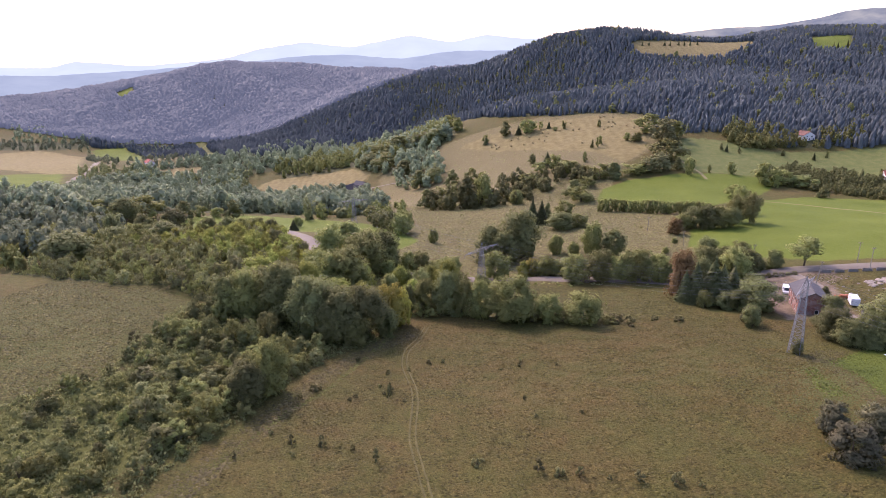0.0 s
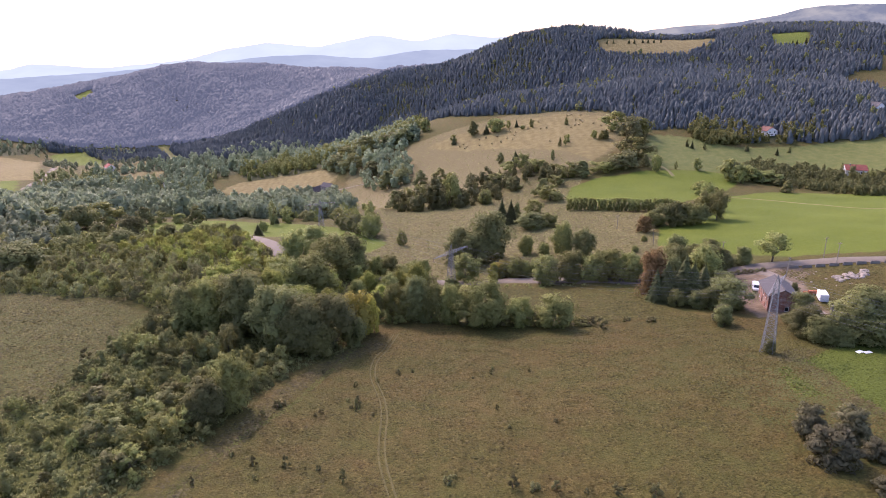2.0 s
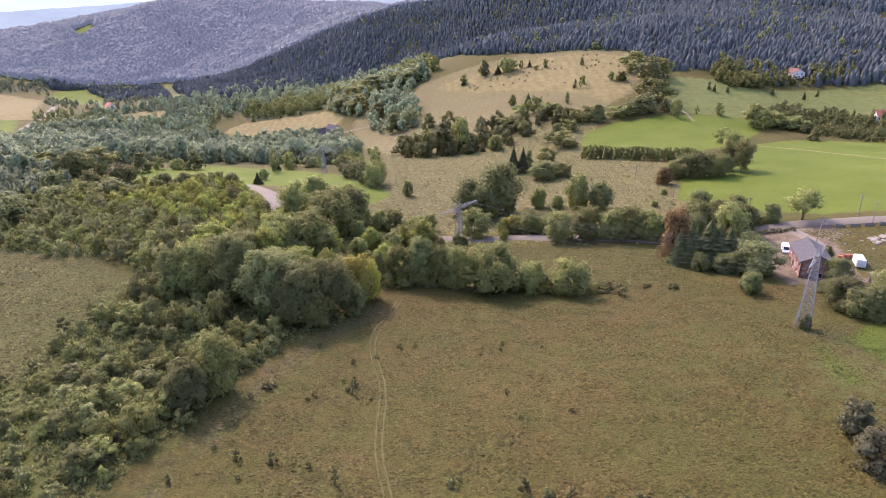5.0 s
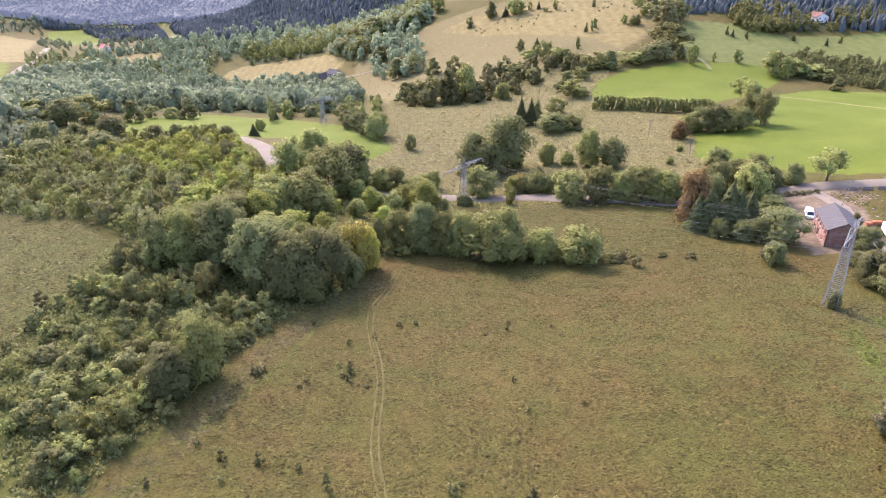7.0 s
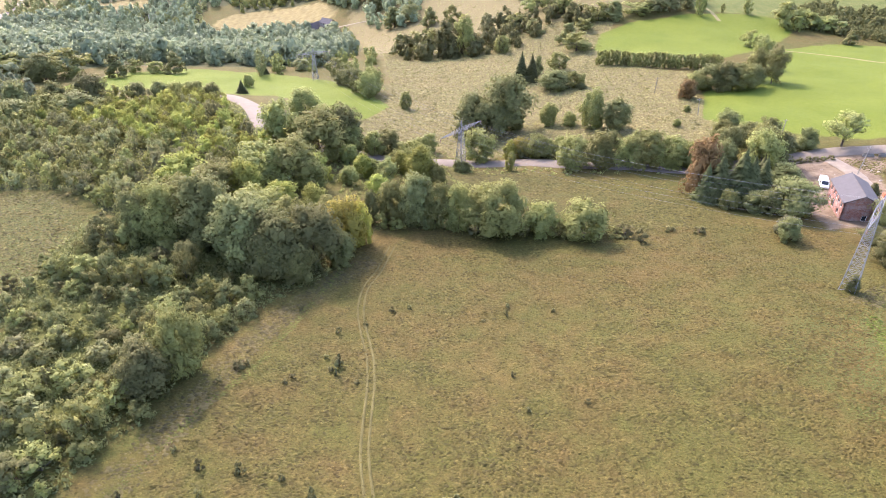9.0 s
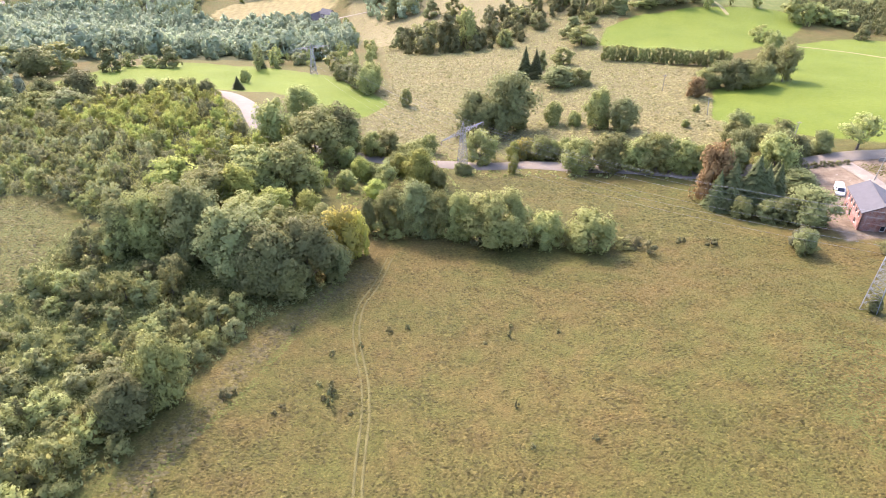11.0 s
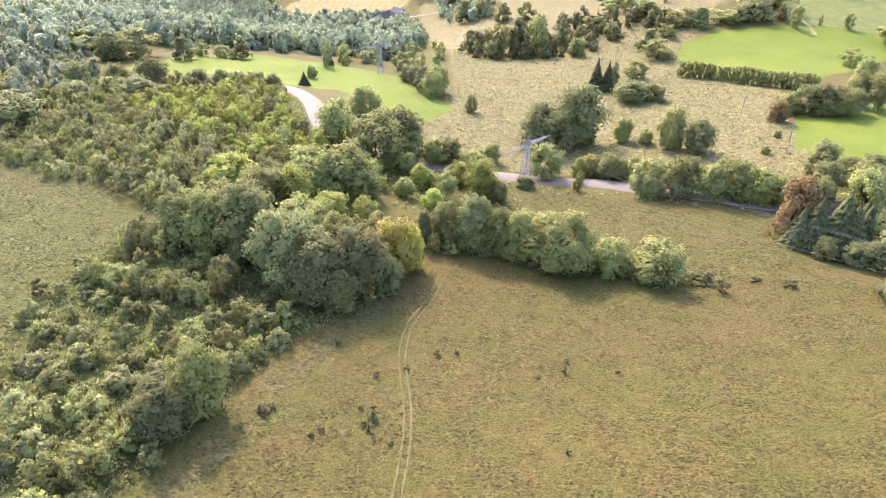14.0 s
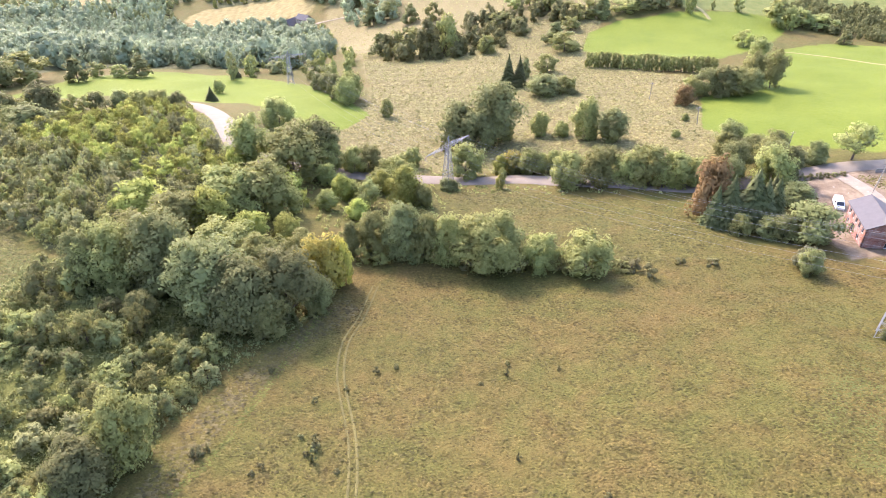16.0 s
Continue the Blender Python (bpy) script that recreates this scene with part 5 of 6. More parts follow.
def brick_material(name):
    m, t, bsdf, out = shader(name)
    obj = node(t, "ShaderNodeTexCoord").outputs["Object"]
    sep = node(t, "ShaderNodeSeparateXYZ", {0: obj})
    flat = node(t, "ShaderNodeCombineXYZ", {0: math_(t, "ADD", sep.outputs[0], sep.outputs[1]), 1: sep.outputs[2]})
    bricks = node(t, "ShaderNodeTexBrick", {"Vector": flat.outputs[0], "Color1": (0.2, 0.075, 0.05, 1), "Color2": (0.3, 0.13, 0.085, 1), "Mortar": (0.32, 0.27, 0.24, 1), "Scale": 1.0, "Mortar Size": 0.012, "Brick Width": 0.5, "Row Height": 0.25})
    stain = noise_(t, obj, 0.7, 4)
    col = mix(t, ramp(t, stain, 0.45, 0.75), bricks.outputs[0], (0.34, 0.27, 0.235))
    t.links.new(col, bsdf.inputs["Base Color"])
    bsdf.inputs["Roughness"].default_value = 0.9
    return m


MAT["brick"] = brick_material("brick")
MAT["plaster"] = plain_material("white_plaster", (0.75, 0.72, 0.68), 0.9, 0, 0.1, 0.6)
MAT["grey_roof"] = plain_material("grey_roof_sheet", (0.1, 0.092, 0.092), 0.9, 0.0, 0.12, 0.8)
MAT["red_roof"] = plain_material("red_roof_tile", (0.33, 0.1, 0.07), 0.8, 0, 0.25, 0.8)
MAT["brown_roof"] = plain_material("brown_roof_tile", (0.2, 0.1, 0.075), 0.85, 0, 0.25, 0.8)
MAT["dark_roof"] = plain_material("dark_roof", (0.1, 0.09, 0.09), 0.8, 0, 0.25, 0.8)
MAT["dark_hole"] = plain_material("window_glass", (0.03, 0.035, 0.04), 0.2)
MAT["frame_white"] = plain_material("white_frame", (0.7, 0.7, 0.68), 0.6)
MAT["steel"] = plain_material("galvanised_steel", (0.25, 0.245, 0.24), 0.7, 0.2, 0.12, 0.6)
MAT["wire"] = plain_material("aluminium_wire", (0.22, 0.22, 0.22), 0.6, 0.2)
MAT["glass_insulator"] = plain_material("insulator", (0.2, 0.12, 0.08), 0.3)
MAT["concrete"] = plain_material("concrete", (0.21, 0.185, 0.155), 0.9, 0, 0.2, 1.2, 0.3)
MAT["stone"] = plain_material("rubble_stone", (0.3, 0.25, 0.2), 0.95, 0, 0.3, 1.0, 0.5)
MAT["white_paint"] = plain_material("white_vehicle_paint", (0.8, 0.8, 0.8), 0.3, 0, 0.04)
MAT["tyre"] = plain_material("tyre_rubber", (0.03, 0.03, 0.03), 0.9)
MAT["orange"] = plain_material("orange_brick_stack", (0.42, 0.15, 0.08), 0.8, 0, 0.2, 2.0)
MAT["pole_wood"] = plain_material("weathered_wood", (0.3, 0.26, 0.21), 0.9, 0, 0.25, 2.0, 0.3)
MAT["straw"] = plain_material("straw", (0.36, 0.28, 0.14), 0.95, 0, 0.25, 3.0, 0.4)
MAT["pale_track"] = plain_material("trodden_track", (0.2, 0.175, 0.075), 0.95, 0, 0.2, 0.5)
MAT["gravel"] = plain_material("pale_gravel", (0.22, 0.18, 0.135), 0.95, 0, 0.2, 0.5, 0.3)
MAT["film"] = plain_material("white_plastic_sheet", (0.75, 0.76, 0.76), 0.4, 0, 0.06)


def holed_wall(bm, origin, along, length, high, thick, holes):
    """A wall of that thickness, along a direction, with openings (from, to, sill, head) cut right through."""
    u = Vector(along)
    n = Vector((-u.y, u.x, 0))
    xs = sorted({0.0, length, *[h[0] for h in holes], *[h[1] for h in holes]})
    zs = sorted({0.0, high, *[h[2] for h in holes], *[h[3] for h in holes]})
    for x0, x1 in zip(xs, xs[1:]):
        for z0, z1 in zip(zs, zs[1:]):
            cx, cz = (x0 + x1) / 2, (z0 + z1) / 2
            if any(h[0] < cx < h[1] and h[2] < cz < h[3] for h in holes):
                continue
            q = [Vector(origin) + u * x + n * d + Vector((0, 0, z)) for z in (z0, z1) for x, d in ((x0, 0), (x1, 0), (x1, thick), (x0, thick))]
            v = [bm.verts.new(p) for p in q]
            for f in ((0, 1, 5, 4), (1, 2, 6, 5), (2, 3, 7, 6), (3, 0, 4, 7), (4, 5, 6, 7), (3, 2, 1, 0)):
                bm.faces.new([v[k] for k in f])
    bmesh.ops.remove_doubles(bm, verts=bm.verts, dist=0.001)


def house(name, label, m, w, l, hw, hr, walls, roof, front, side, chimney=True, over=0.35):
    """A gabled house: gables w wide at both ends of the length l; openings in the front gable and the left long wall."""
    root = thing(name, label, "house", m)
    t = 0.35
    for nm, o, u, ln, holes in (("front_wall", (0, 0, -0.6), (1, 0, 0), w, front), ("side_wall", (0, l, -0.6), (0, -1, 0), l, side),
                                ("back_wall", (w, l, -0.6), (-1, 0, 0), w, []), ("far_wall", (w, 0, -0.6), (0, 1, 0), l, side)):
        bm = bmesh.new()
        holed_wall(bm, o, u, ln, hw + 0.6, t, [(a, b, c + 0.6, d + 0.6) for a, b, c, d in holes])
        wall = part(nm, bm, walls, root)
        for a, b, c, d in holes:
            bm = bmesh.new()
            uu = Vector(u)
            n = Vector((-uu.y, uu.x, 0))
            base = Vector((o[0], o[1], 0)) + n * 0.2
            p, q = base + uu * (a + 0.02) + Vector((0, 0, c + 0.02)), base + uu * (b - 0.02) + n * 0.05 + Vector((0, 0, d - 0.02))
            box(bm, [min(p[k], q[k]) for k in range(3)], [max(p[k], q[k]) for k in range(3)])
            pane = part("pane", bm, MAT["dark_hole"], wall)
            bm = bmesh.new()
            for x0, x1, z0, z1 in ((a, b, c, c + 0.09), (a, b, d - 0.09, d), (a, a + 0.09, c + 0.1, d - 0.1), (b - 0.09, b, c + 0.1, d - 0.1)):
                p, q = Vector((o[0], o[1], 0)) + n * 0.12 + uu * x0 + Vector((0, 0, z0)), Vector((o[0], o[1], 0)) + n * 0.18 + uu * x1 + Vector((0, 0, z1))
                box(bm, [min(p[k], q[k]) for k in range(3)], [max(p[k], q[k]) for k in range(3)])
            part("window_frame", bm, MAT["frame_white"], wall)
    for y in (0.0, l - t):
        bm = bmesh.new()
        v = [bm.verts.new(p) for yy in (y, y + t) for p in ((0, yy, hw), (w, yy, hw), (w / 2, yy, hw + hr))]
        for f in ((0, 1, 2), (5, 4, 3), (0, 3, 4, 1), (1, 4, 5, 2), (2, 5, 3, 0)):
            bm.faces.new([v[k] for k in f])
        part("gable", bm, walls, root)
    k = hr / (w / 2)
    for s in (-1, 1):
        bm = bmesh.new()
        x0, x1 = w / 2, w / 2 + s * (w / 2 + over)
        z0, z1 = hw + hr + 0.02, hw - over * k + 0.02
        q = [(x0, -over, z0), (x1, -over, z1), (x1, l + over, z1), (x0, l + over, z0)]
        v = [bm.verts.new((a, b, c + d)) for d in (0, 0.16) for a, b, c in q]
        for f in ((0, 1, 2, 3), (7, 6, 5, 4), (0, 4, 5, 1), (1, 5, 6, 2), (2, 6, 7, 3), (3, 7, 4, 0)):
            bm.faces.new([v[j] for j in f])
        bmesh.ops.recalc_face_normals(bm, faces=bm.faces)
        part("roof_slope", bm, roof, root)
    bm = bmesh.new()
    rod(bm, (w / 2, -over, hw + hr + 0.15), (w / 2, l + over, hw + hr + 0.15), 0.12, 8)
    part("ridge_cap", bm, roof, root)
    if chimney:
        bm = bmesh.new()
        box(bm, (w / 2 - 0.9, l * 0.75, hw + hr * 0.4), (w / 2 - 0.3, l * 0.75 + 0.6, hw + hr + 0.9), 0.03)
        part("chimney", bm, MAT["concrete"], root, "pale rendered chimney stub")
    return root


def lay(x, y, turn=0.0, dz=0.0):
    return Matrix.Translation((x, y, ground_z(x, y) + dz)) @ Matrix.Rotation(turn, 4, "Z")


# ---- the building yard ----
side_holes = [(1.2 + 2.2 * k, 2.2 + 2.2 * k, 2.7, 3.9) for k in range(5)] + [(1.4, 2.4, 0.5, 1.7), (4.6, 5.7, 0.1, 2.1), (8.6, 9.6, 0.5, 1.7)]
house("brick_house", "unfinished red brick house with a grey gabled roof", lay(94.4, 164.8, -0.29, -0.3), 7.3, 12.2, 4.6, 1.9, MAT["brick"], MAT["grey_roof"], [(4.2, 5.2, 0.6, 1.9)], side_holes, False)


def van(m):
    root = thing("delivery_van", "white delivery van parked on the bare earth", "van", m)
    bm = bmesh.new()
    prof = [(-2.4, 0.35), (2.35, 0.35), (2.45, 0.9), (1.75, 1.15), (1.05, 1.95), (-2.3, 2.0), (-2.45, 1.2)]
    for s in (-0.95, 0.95):
        for x, z in prof:
            bm.verts.new((x, s * (0.9 if z > 1.5 else 1.0), z))
    bm.verts.ensure_lookup_table()
    n = len(prof)
    bm.faces.new([bm.verts[k] for k in range(n)])
    bm.faces.new([bm.verts[k] for k in range(2 * n - 1, n - 1, -1)])
    for k in range(n):
        j = (k + 1) % n
        bm.faces.new([bm.verts[j], bm.verts[k], bm.verts[n + k], bm.verts[n + j]])
    bmesh.ops.recalc_face_normals(bm, faces=bm.faces)
    bmesh.ops.bevel(bm, geom=list(bm.edges), offset=0.08, segments=2, affect="EDGES")
    part("body", bm, MAT["white_paint"], root)
    bm = bmesh.new()
    v = [bm.verts.new(p) for p in ((1.75, -0.75, 1.2), (1.75, 0.75, 1.2), (1.17, 0.7, 1.88), (1.17, -0.7, 1.88), (1.69, -0.75, 1.17), (1.69, 0.75, 1.17), (1.11, 0.7, 1.85), (1.11, -0.7, 1.85))]
    for v_ in v:
        v_.co += Vector((0.03, 0, 0.03))
    for f in ((0, 1, 2, 3), (7, 6, 5, 4), (0, 4, 5, 1), (1, 5, 6, 2), (2, 6, 7, 3), (3, 7, 4, 0)):
        bm.faces.new([v[k] for k in f])
    part("windscreen", bm, MAT["dark_hole"], root)
    for s in (-1, 1):
        bm = bmesh.new()
        box(bm, (0.2, s * 0.93 - 0.02, 1.2), (1.0, s * 0.93 + 0.02, 1.75), 0.015)
        part("side_window", bm, MAT["dark_hole"], root)
        for x in (-1.5, 1.5):
            bm = bmesh.new()
            rod(bm, (x, s * 0.72, 0.34), (x, s * 0.97, 0.34), 0.34, 16)
            wheel = part("wheel", bm, MAT["tyre"], root)
            bm = bmesh.new()
            rod(bm, (x, s * 0.96, 0.34), (x, s * 0.985, 0.34), 0.19, 12)
            part("rim", bm, MAT["steel"], wheel)
    return root


van(lay(101.5, 184.5, radians(-112), 0.0))
site = thing("site_trailer", "white box trailer with an end door", "trailer", lay(111.5, 168.5, -0.35) @ Matrix.Scale(0.84, 4))
bm = bmesh.new()
box(bm, (-1.25, -2.6, 0.6), (1.25, 2.6, 2.9), 0.06)
part("body", bm, MAT["white_paint"], site)
bm = bmesh.new()
box(bm, (-1.1, -2.66, 0.75), (1.1, -2.6, 2.75), 0.02)
part("end_door", bm, MAT["frame_white"], site)
for s in (-1, 1):
    for y in (-0.6, 0.6):
        bm = bmesh.new()
        rod(bm, (s * 0.85, y, 0.34), (s * 1.15, y, 0.34), 0.34, 14)
        part("wheel", bm, MAT["tyre"], site)
bm = bmesh.new()
box(bm, (-1.0, -2.4, 0.45), (1.0, 2.4, 0.6))
bar(bm, (0, 2.4, 0.52), (0, 3.6, 0.45), 0.12)
part("chassis", bm, MAT["steel"], site)
for k, (dx, dy) in enumerate(((0, 0), (1.5, 0.2), (2.9, 0.1))):
    stack = thing("brick_pallet", "pallet of orange hollow bricks", "pallet", lay(110.6 + dx, 174.6 + dy, -0.2), "pallets of bricks")
    bm = bmesh.new()
    for x in (-0.5, 0, 0.5):
        box(bm, (x - 0.07, -0.6, 0), (x + 0.07, 0.6, 0.14))
    part("pallet_base", bm, MAT["pole_wood"], stack)
    for i in range(2):
        for j in range(3):
            bm = bmesh.new()
            box(bm, (-0.58 + 0.59 * i, -0.58 + 0.39 * j, 0.15), (-0.02 + 0.59 * i, -0.21 + 0.39 * j, 1.15 - 0.2 * (k == 2)), 0.02)
            part("stacked_block", bm, MAT["orange"], stack)


def boulder(seed, material, m, group):
    rng = random.Random(seed)
    bm = bmesh.new()
    bmesh.ops.create_icosphere(bm, subdivisions=2, radius=0.5)
    off = rng.uniform(0, 50)
    for v in bm.verts:
        v.co *= 1 + 0.5 * noise.noise(v.co * 1.8 + Vector((off, 0, 0)))
        v.co.z *= 0.65
    me = bpy.data.meshes.new("boulder")
    bm.to_mesh(me)
    bm.free()
    me.materials.append(material)
    ob = new("boulder", me)
    ob.matrix_world = m
    return tagged(ob, "pale quarried boulder in a rubble heap", "boulder", group)


rs = random.Random(8)
for k in range(60):
    u, v = rs.uniform(-1, 1), rs.uniform(-1, 1)
    u = 0.9 * u * abs(u) ** 0.3 + 0.1 * u
    x, y = 132 + 6.5 * u, 186.5 + 1.8 * u + 2.8 * v
    s = rs.uniform(0.6, 1.7)
    boulder(k % 7, MAT["stone"], lay(x, y, rs.uniform(0, 6), 0.15) @ Matrix.Diagonal((s * 1.2, s, s, 1)), "rubble heap")
for k in range(24):
    x, y = rs.uniform(104, 128), rs.uniform(178, 196)
    s = rs.uniform(0.25, 0.7)
    boulder(k % 7, MAT["stone"], lay(x, y, rs.uniform(0, 6), 0.05) @ Matrix.Diagonal((s * 1.4, s, s, 1)), "loose stones in the yard")
for x, y in ((103.3, 158.6), (107.2, 157.6)):
    post = thing("gate_pillar", "pale concrete gate pillar with a cap", "pillar", lay(x, y), "gate pillars")
    bm = bmesh.new()
    box(bm, (-0.3, -0.3, -0.3), (0.3, 0.3, 2.1), 0.03)
    part("shaft", bm, MAT["concrete"], post)
    bm = bmesh.new()
    box(bm, (-0.4, -0.4, 2.1), (0.4, 0.4, 2.3), 0.04)
    part("cap", bm, MAT["concrete"], post)
for k in range(9):
    u = k / 8
    x, y = 122 + 30 * u, 200.6 - 7.5 * u
    rail = thing("concrete_barrier", "low concrete barrier block beside the road", "barrier", lay(x, y, -0.22), "barriers along the road")
    bm = bmesh.new()
    box(bm, (-1.45, -0.22, -0.2), (1.45, 0.22, 0.55), 0.05)
    part("block", bm, MAT["concrete"], rail)
    bm = bmesh.new()
    box(bm, (-1.3, -0.12, 0.55), (1.3, 0.12, 0.95), 0.05)
    part("rail", bm, MAT["concrete"], rail)
for k, (x, y, a) in enumerate(((94.2, 127.9, 0.4), (95.6, 127.4, 0.2))):
    bm = bmesh.new()
    bmesh.ops.create_grid(bm, x_segments=10, y_segments=6, size=1.0)
    for v in bm.verts:
        v.co = Vector((v.co.x * 0.9, v.co.y * 0.5, 0.12 + 0.08 * noise.noise(v.co * 2 + Vector((k * 5, 0, 0)))))
    bmesh.ops.solidify(bm, geom=bm.faces[:], thickness=0.03)
    me = bpy.data.meshes.new("plastic_sheet")
    bm.to_mesh(me)
    bm.free()
    me.materials.append(MAT["film"])
    ob = new("plastic_sheet", me)
    ob.matrix_world = lay(x, y, a, 0.05)
    tagged(ob, "white plastic sheet lying in the grass", "plastic sheet", "sheets in the grass")


def pole(x, y, high, lean, arm=True):
    root = thing("utility_pole", "weathered wooden utility pole with a crossarm", "utility pole", lay(x, y) @ Matrix.Rotation(lean, 4, "Y"), "utility poles")
    bm = bmesh.new()
    rod(bm, (0, 0, -0.4), (0, 0, high), 0.15, 8, 0.1)
    part("shaft", bm, MAT["pole_wood"], root)
    if arm:
        bm = bmesh.new()
        bar(bm, (-0.7, 0.02, high - 0.4), (0.7, 0.02, high - 0.4), 0.12)
        part("crossarm", bm, MAT["pole_wood"], root)
        for d in (-0.6, 0, 0.6):
            bm = bmesh.new()
            rod(bm, (d, 0.02, high - 0.34), (d, 0.02, high - 0.1), 0.06, 8)
            part("insulator", bm, MAT["glass_insulator"], root)
    return root


pole(113.3, 190.2, 7.5, 0.12)
pole(134.2, 198.3, 7.5, 0.02)
pole(136, 207.7, 7.0, 0)
pole(106, 217, 7.0, 0.05)
pole(93, 246, 6.0, -0.1)
pole(62, 297, 6.0, 0)
pole(88, 276, 6.0, 0.03)


# ---- power line ----
def pylon(x, y, turn, high, arm_z, reach):
    """A lattice pylon: four legs, braces panel by panel, one broad crossarm, insulators."""
    root = thing("lattice_pylon", "grey galvanised lattice pylon with one broad crossarm", "pylon", lay(x, y, turn), "pylons of the power line")
    half = lambda z: 1.25 + (0.42 - 1.25) * min(1, z / arm_z)
    corners = ((-1, -1), (1, -1), (1, 1), (-1, 1))
    for sx, sy in corners:
        bm = bmesh.new()
        bar(bm, (sx * half(-0.3), sy * half(-0.3), -0.3), (sx * half(arm_z), sy * half(arm_z), arm_z + 0.6), 0.1)
        part("leg", bm, MAT["steel"], root)
    zs, z = [0.0], 0.0
    while z < arm_z - 0.8:
        z = min(arm_z, z + 1.9 * half(z) * 0.6 + 0.15)
        zs.append(z)
    for z0, z1 in zip(zs, zs[1:]):
        for (ax, ay), (bx, by) in zip(corners, corners[1:] + corners[:1]):
            h0, h1 = half(z0), half(z1)
            for a, b in (((ax * h0, ay * h0, z0), (bx * h1, by * h1, z1)), ((bx * h0, by * h0, z0), (ax * h1, ay * h1, z1)), ((ax * h1, ay * h1, z1), (bx * h1, by * h1, z1))):
                bm = bmesh.new()
                bar(bm, a, b, 0.05)
                part("brace", bm, MAT["steel"], root)
    for s in (-1, 1):
        bm = bmesh.new()
        n = 7
        for sy in (-1, 1):
            bar(bm, (s * 0.4, sy * 0.42, arm_z), (s * reach, 0, arm_z + 0.35), 0.065)
            bar(bm, (s * 0.4, sy * 0.42, arm_z + 0.9), (s * reach, 0, arm_z + 0.4), 0.065)
        for k in range(n):
            u0, u1 = k / n, (k + 1) / n
            x0, x1 = s * (0.4 + (reach - 0.4) * u0), s * (0.4 + (reach - 0.4) * u1)
            y0, y1 = 0.42 * (1 - u0), 0.42 * (1 - u1)
            l0, t0, l1, t1 = arm_z + 0.35 * u0, arm_z + 0.9 - 0.5 * u0, arm_z + 0.35 * u1, arm_z + 0.9 - 0.5 * u1
            for sy in (-1, 1):
                bar(bm, (x0, sy * y0, l0), (x1, sy * y1, t1), 0.04)
            bar(bm, (x0, -y0, l0), (x1, y1, l1), 0.04)
            bar(bm, (x0, y0, t0), (x1, -y1, t1), 0.04)
        part("crossarm", bm, MAT["steel"], root)
    bm = bmesh.new()
    for sx, sy in corners:
        bar(bm, (sx * 0.42, sy * 0.42, arm_z + 0.6), (0, 0, high), 0.1)
    bar(bm, (-0.25, -0.25, high - 1.2), (0.25, 0.25, high - 0.9), 0.06)
    part("peak", bm, MAT["steel"], root)
    for d in (-1, -0.65, -0.3, 0.3, 0.65, 1):
        bm = bmesh.new()
        for k in range(5):
            rod(bm, (d * reach, 0, arm_z + 0.2 - 0.16 * k), (d * reach, 0, arm_z + 0.12 - 0.16 * k), 0.13, 8)
        rod(bm, (d * reach, 0, arm_z + 0.35), (d * reach, 0, arm_z - 0.7), 0.03, 6)
        part("insulator", bm, MAT["glass_insulator"], root)
    return root


PYLONS = [(139, 50, 0.86, 17.5, 15.0, 7.6), (76.0, 131.0, 0.86, 17.5, 15.0, 7.6), (13, 212, 0.85, 15.0, 12.0, 9.0), (-46, 335, 0.42, 14.0, 11.6, 7.6), (-130, 520, 0.42, 15, 12.5, 7.6)]
for p in PYLONS[:4]:
    pylon(*p)


def wire_ends(p, d):
    x, y, turn, high, arm_z, reach = p
    base = Vector((x, y, ground_z(x, y)))
    if d is None:
        return base + Vector((0, 0, high))
    return base + Vector((math.cos(turn) * d * reach, math.sin(turn) * d * reach, arm_z - 0.72))


for p, q in zip(PYLONS, PYLONS[1:]):
    for d in (-1, -0.65, -0.3, 0.3, 0.65, 1, None):
        a, b = wire_ends(p, d), wire_ends(q, d)
        c = bpy.data.curves.new("power_wire", "CURVE")
        c.dimensions, c.bevel_depth, c.bevel_resolution = "3D", 0.013, 1
        sp = c.splines.new("POLY")
        n = 24
        sp.points.add(n)
        sag = 0.022 * (b - a).length
        for k in range(n + 1):
            u = k / n
            w = a.lerp(b, u)
            sp.points[k].co = (w.x, w.y, w.z - 4 * sag * u * (1 - u), 1)
        c.materials.append(MAT["wire"])
        tagged(new("power_wire", c), "thin sagging aluminium power line wire", "wire", "wires of the power line")

# ---- far houses ----
plain_holes = [(1.0 + 2.4 * k, 2.0 + 2.4 * k, 0.9, 2.2) for k in range(4)]
house("white_house", "white villa with a reddish brown roof among trees", lay(263, 488, 0.15, -0.3), 9.4, 10, 4.4, 2.6, MAT["plaster"], MAT["brown_roof"], [(1.2, 2.4, 0.9, 2.3), (4.4, 5.6, 0.9, 2.3), (7.6, 8.8, 0.9, 2.3), (2.5, 3.7, 2.9, 4.0), (6.3, 7.5, 2.9, 4.0)], plain_holes)
house("farm_barn", "low grey farmhouse with a steep dark roof", lay(-92, 590, -0.5, -0.3), 9, 22, 3.0, 4.6, MAT["pole_wood"], MAT["dark_roof"], [(3.4, 5.4, 0.1, 2.2)], plain_holes)
house("farm_shed", "small dark-roofed shed beside the farm", lay(-72, 584, 0.9, -0.3), 7, 11, 2.6, 3.0, MAT["pole_wood"], MAT["dark_roof"], [(2.4, 4.2, 0.1, 2.1)], plain_holes, False)
house("cottage", "white cottage in the valley woods", lay(-249, 676, 0.2, -0.3), 7, 9, 4.2, 2.6, MAT["plaster"], MAT["dark_roof"], [(1.2, 2.2, 0.9, 2.1), (4.4, 5.4, 0.9, 2.1)], plain_holes[:3])
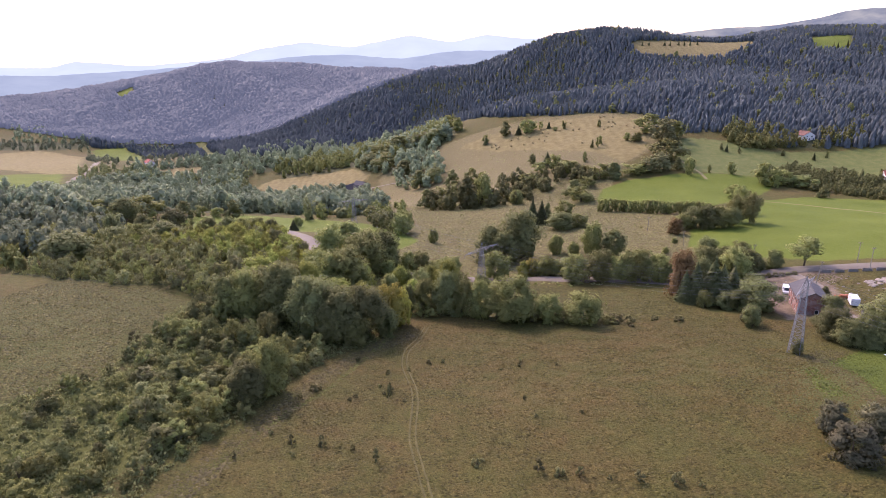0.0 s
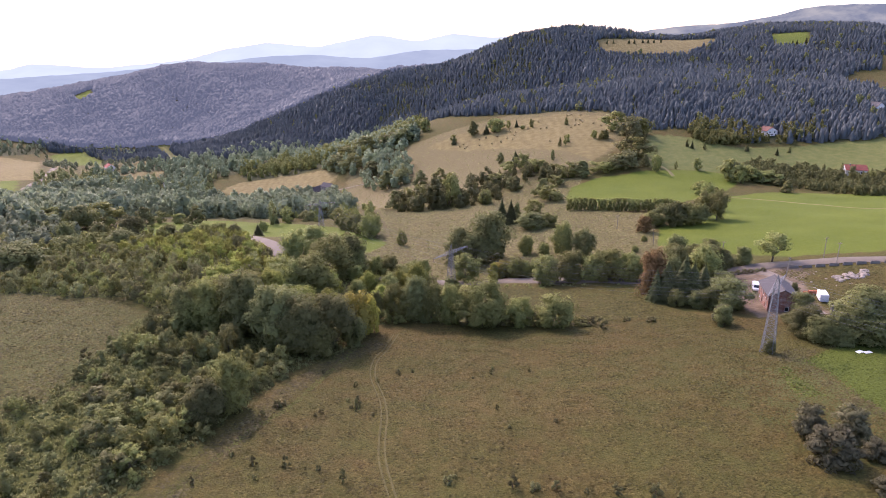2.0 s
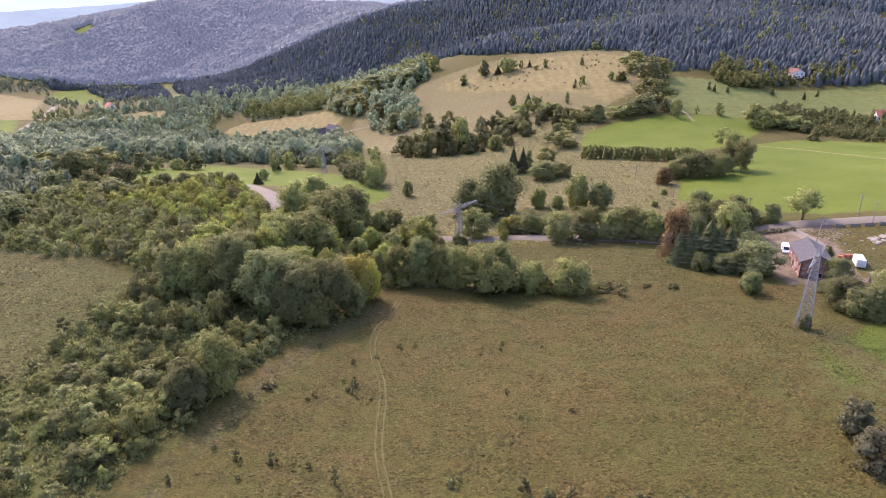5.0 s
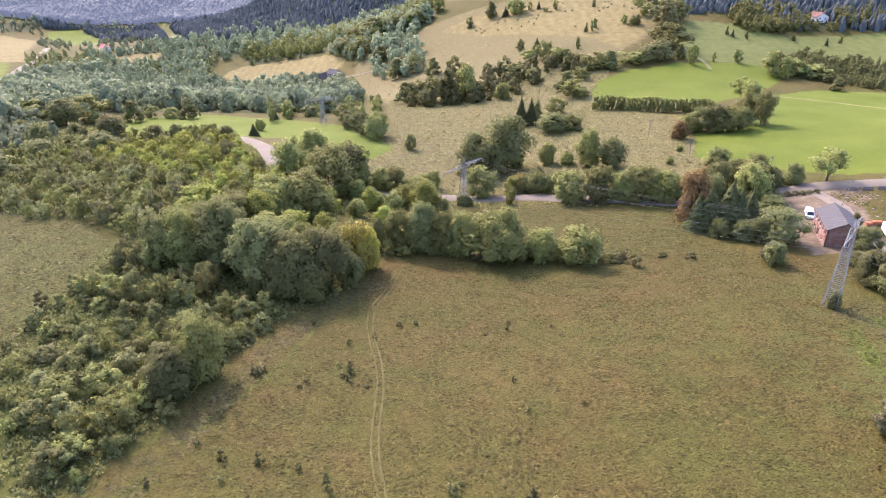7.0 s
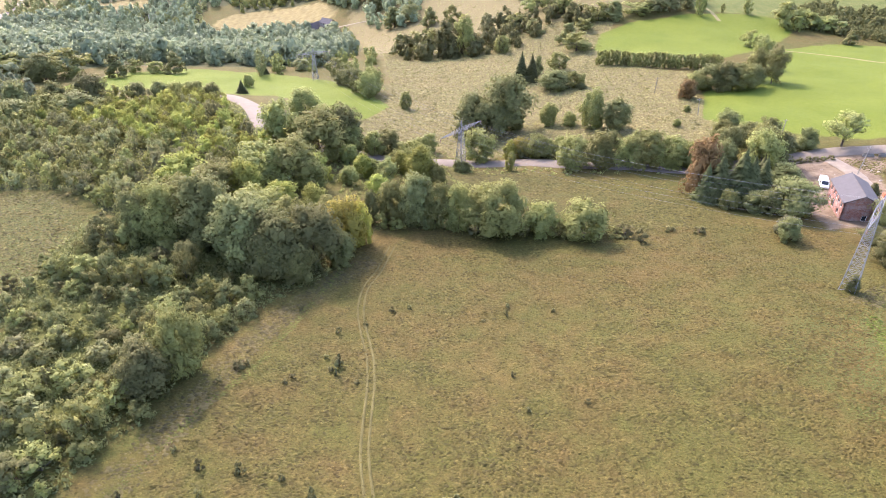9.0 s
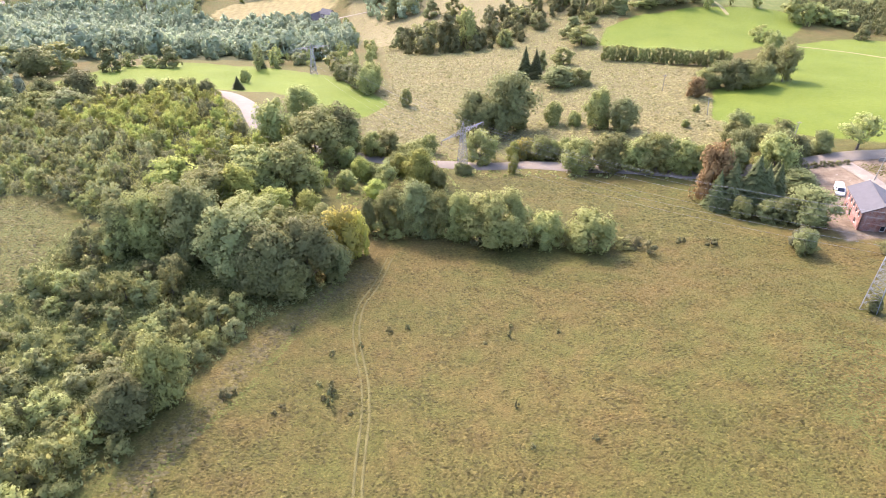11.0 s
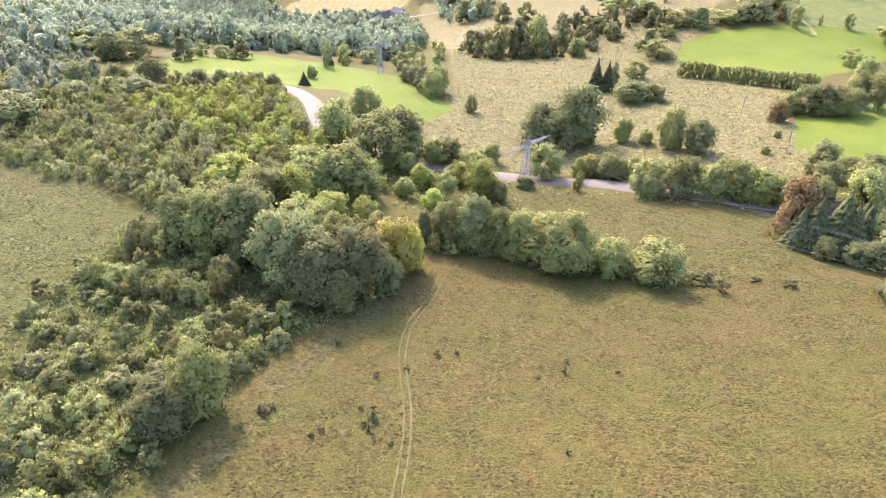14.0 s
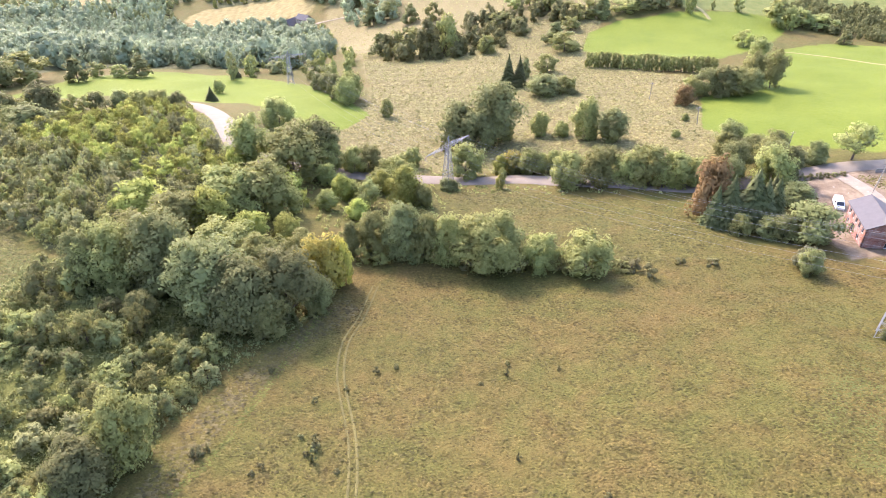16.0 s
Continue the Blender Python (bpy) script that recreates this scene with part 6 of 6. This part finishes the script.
house("red_roofed_house", "house with a bright red roof behind a hedge", lay(283, 400, 1.3, -0.3), 8, 12, 3.2, 2.6, MAT["plaster"], MAT["red_roof"], [(1.2, 2.2, 0.9, 2.1)], plain_holes)
house("valley_house", "red-roofed house far down the valley", lay(-329, 735, 0.6, -0.3), 9, 14, 4.0, 3.4, MAT["plaster"], MAT["red_roof"], [(1.2, 2.2, 0.9, 2.1)], plain_holes)
house("hill_house", "white house with a dark roof on the far slope", lay(371, 526, 0.2, -0.3), 8, 9, 4.6, 3.0, MAT["plaster"], MAT["dark_roof"], [(1.2, 2.2, 0.9, 2.1), (5, 6, 0.9, 2.1)], plain_holes[:3])

# ---- bales, tracks ----
rb = random.Random(3)
bale_mesh = None
for k in range(38):
    x, y = rb.uniform(40, 150), rb.uniform(505, 575)
    if float(inside(HAY_FIELD, np.array([x]), np.array([y]), 4.0)[0]) < 0.9:
        continue
    if bale_mesh is None:
        bm = bmesh.new()
        rod(bm, (-0.6, 0, 0.62), (0.6, 0, 0.62), 0.65, 16)
        bmesh.ops.bevel(bm, geom=[e for e in bm.edges if e.calc_face_angle(0) > 1], offset=0.1, segments=2, affect="EDGES")
        bale_mesh = bpy.data.meshes.new("hay_bale")
        bm.to_mesh(bale_mesh)
        bm.free()
        bale_mesh.materials.append(MAT["straw"])
    ob = new("hay_bale", bale_mesh)
    ob.matrix_world = lay(x, y, rb.uniform(0, 3.1))
    tagged(ob, "round straw bale on the mown field", "hay bale", "bales on the mown field")

TRAIL = [(-4, 154), (-6, 143), (-8, 136), (-8.2, 128), (-7, 121), (-5.6, 114), (-5, 107), (-5, 99), (-4.6, 92), (-2, 78), (0, 66)]
for side in (-0.5, 0.5):
    tagged(new("trail_rut", strip("trail_rut", spline(TRAIL, 1.5), [side - 0.2, side - 0.1, side + 0.1, side + 0.2], MAT["trampled"], 0.1, 0.08)), "pale wheel rut trodden through the grass", "trail", kind="structure")
for name, line, wide in (("road_far", [(-410, 790), (-400, 762), (-371, 693), (-358, 652), (-351, 622), (-330, 569), (-298, 502), (-240, 415)], 3.0), ("track_field", [(230, 270), (205, 298), (194, 325), (180, 340), (168, 344)], 0.8), ("track_pasture", [(157, 448), (160, 430), (162, 416), (161, 401)], 1.0), ("track_yard", [(112, 201), (113, 190), (110, 178), (106, 168), (105, 158)], 2.2), ("road_farm", [(-40, 565), (-60, 575), (-80, 577), (-110, 596)], 2.0)):
    tagged(new(name, strip(name, spline(line, 4), [-wide, -wide * 0.9, 0, wide * 0.9, wide], MAT["pale_track"] if wide < 1.5 else MAT["gravel"], 0.1, 0.12)), "pale gravel track", "track", kind="structure")


for ob in masters:
    for o in (*ob.children_recursive, ob):
        bpy.data.objects.remove(o)
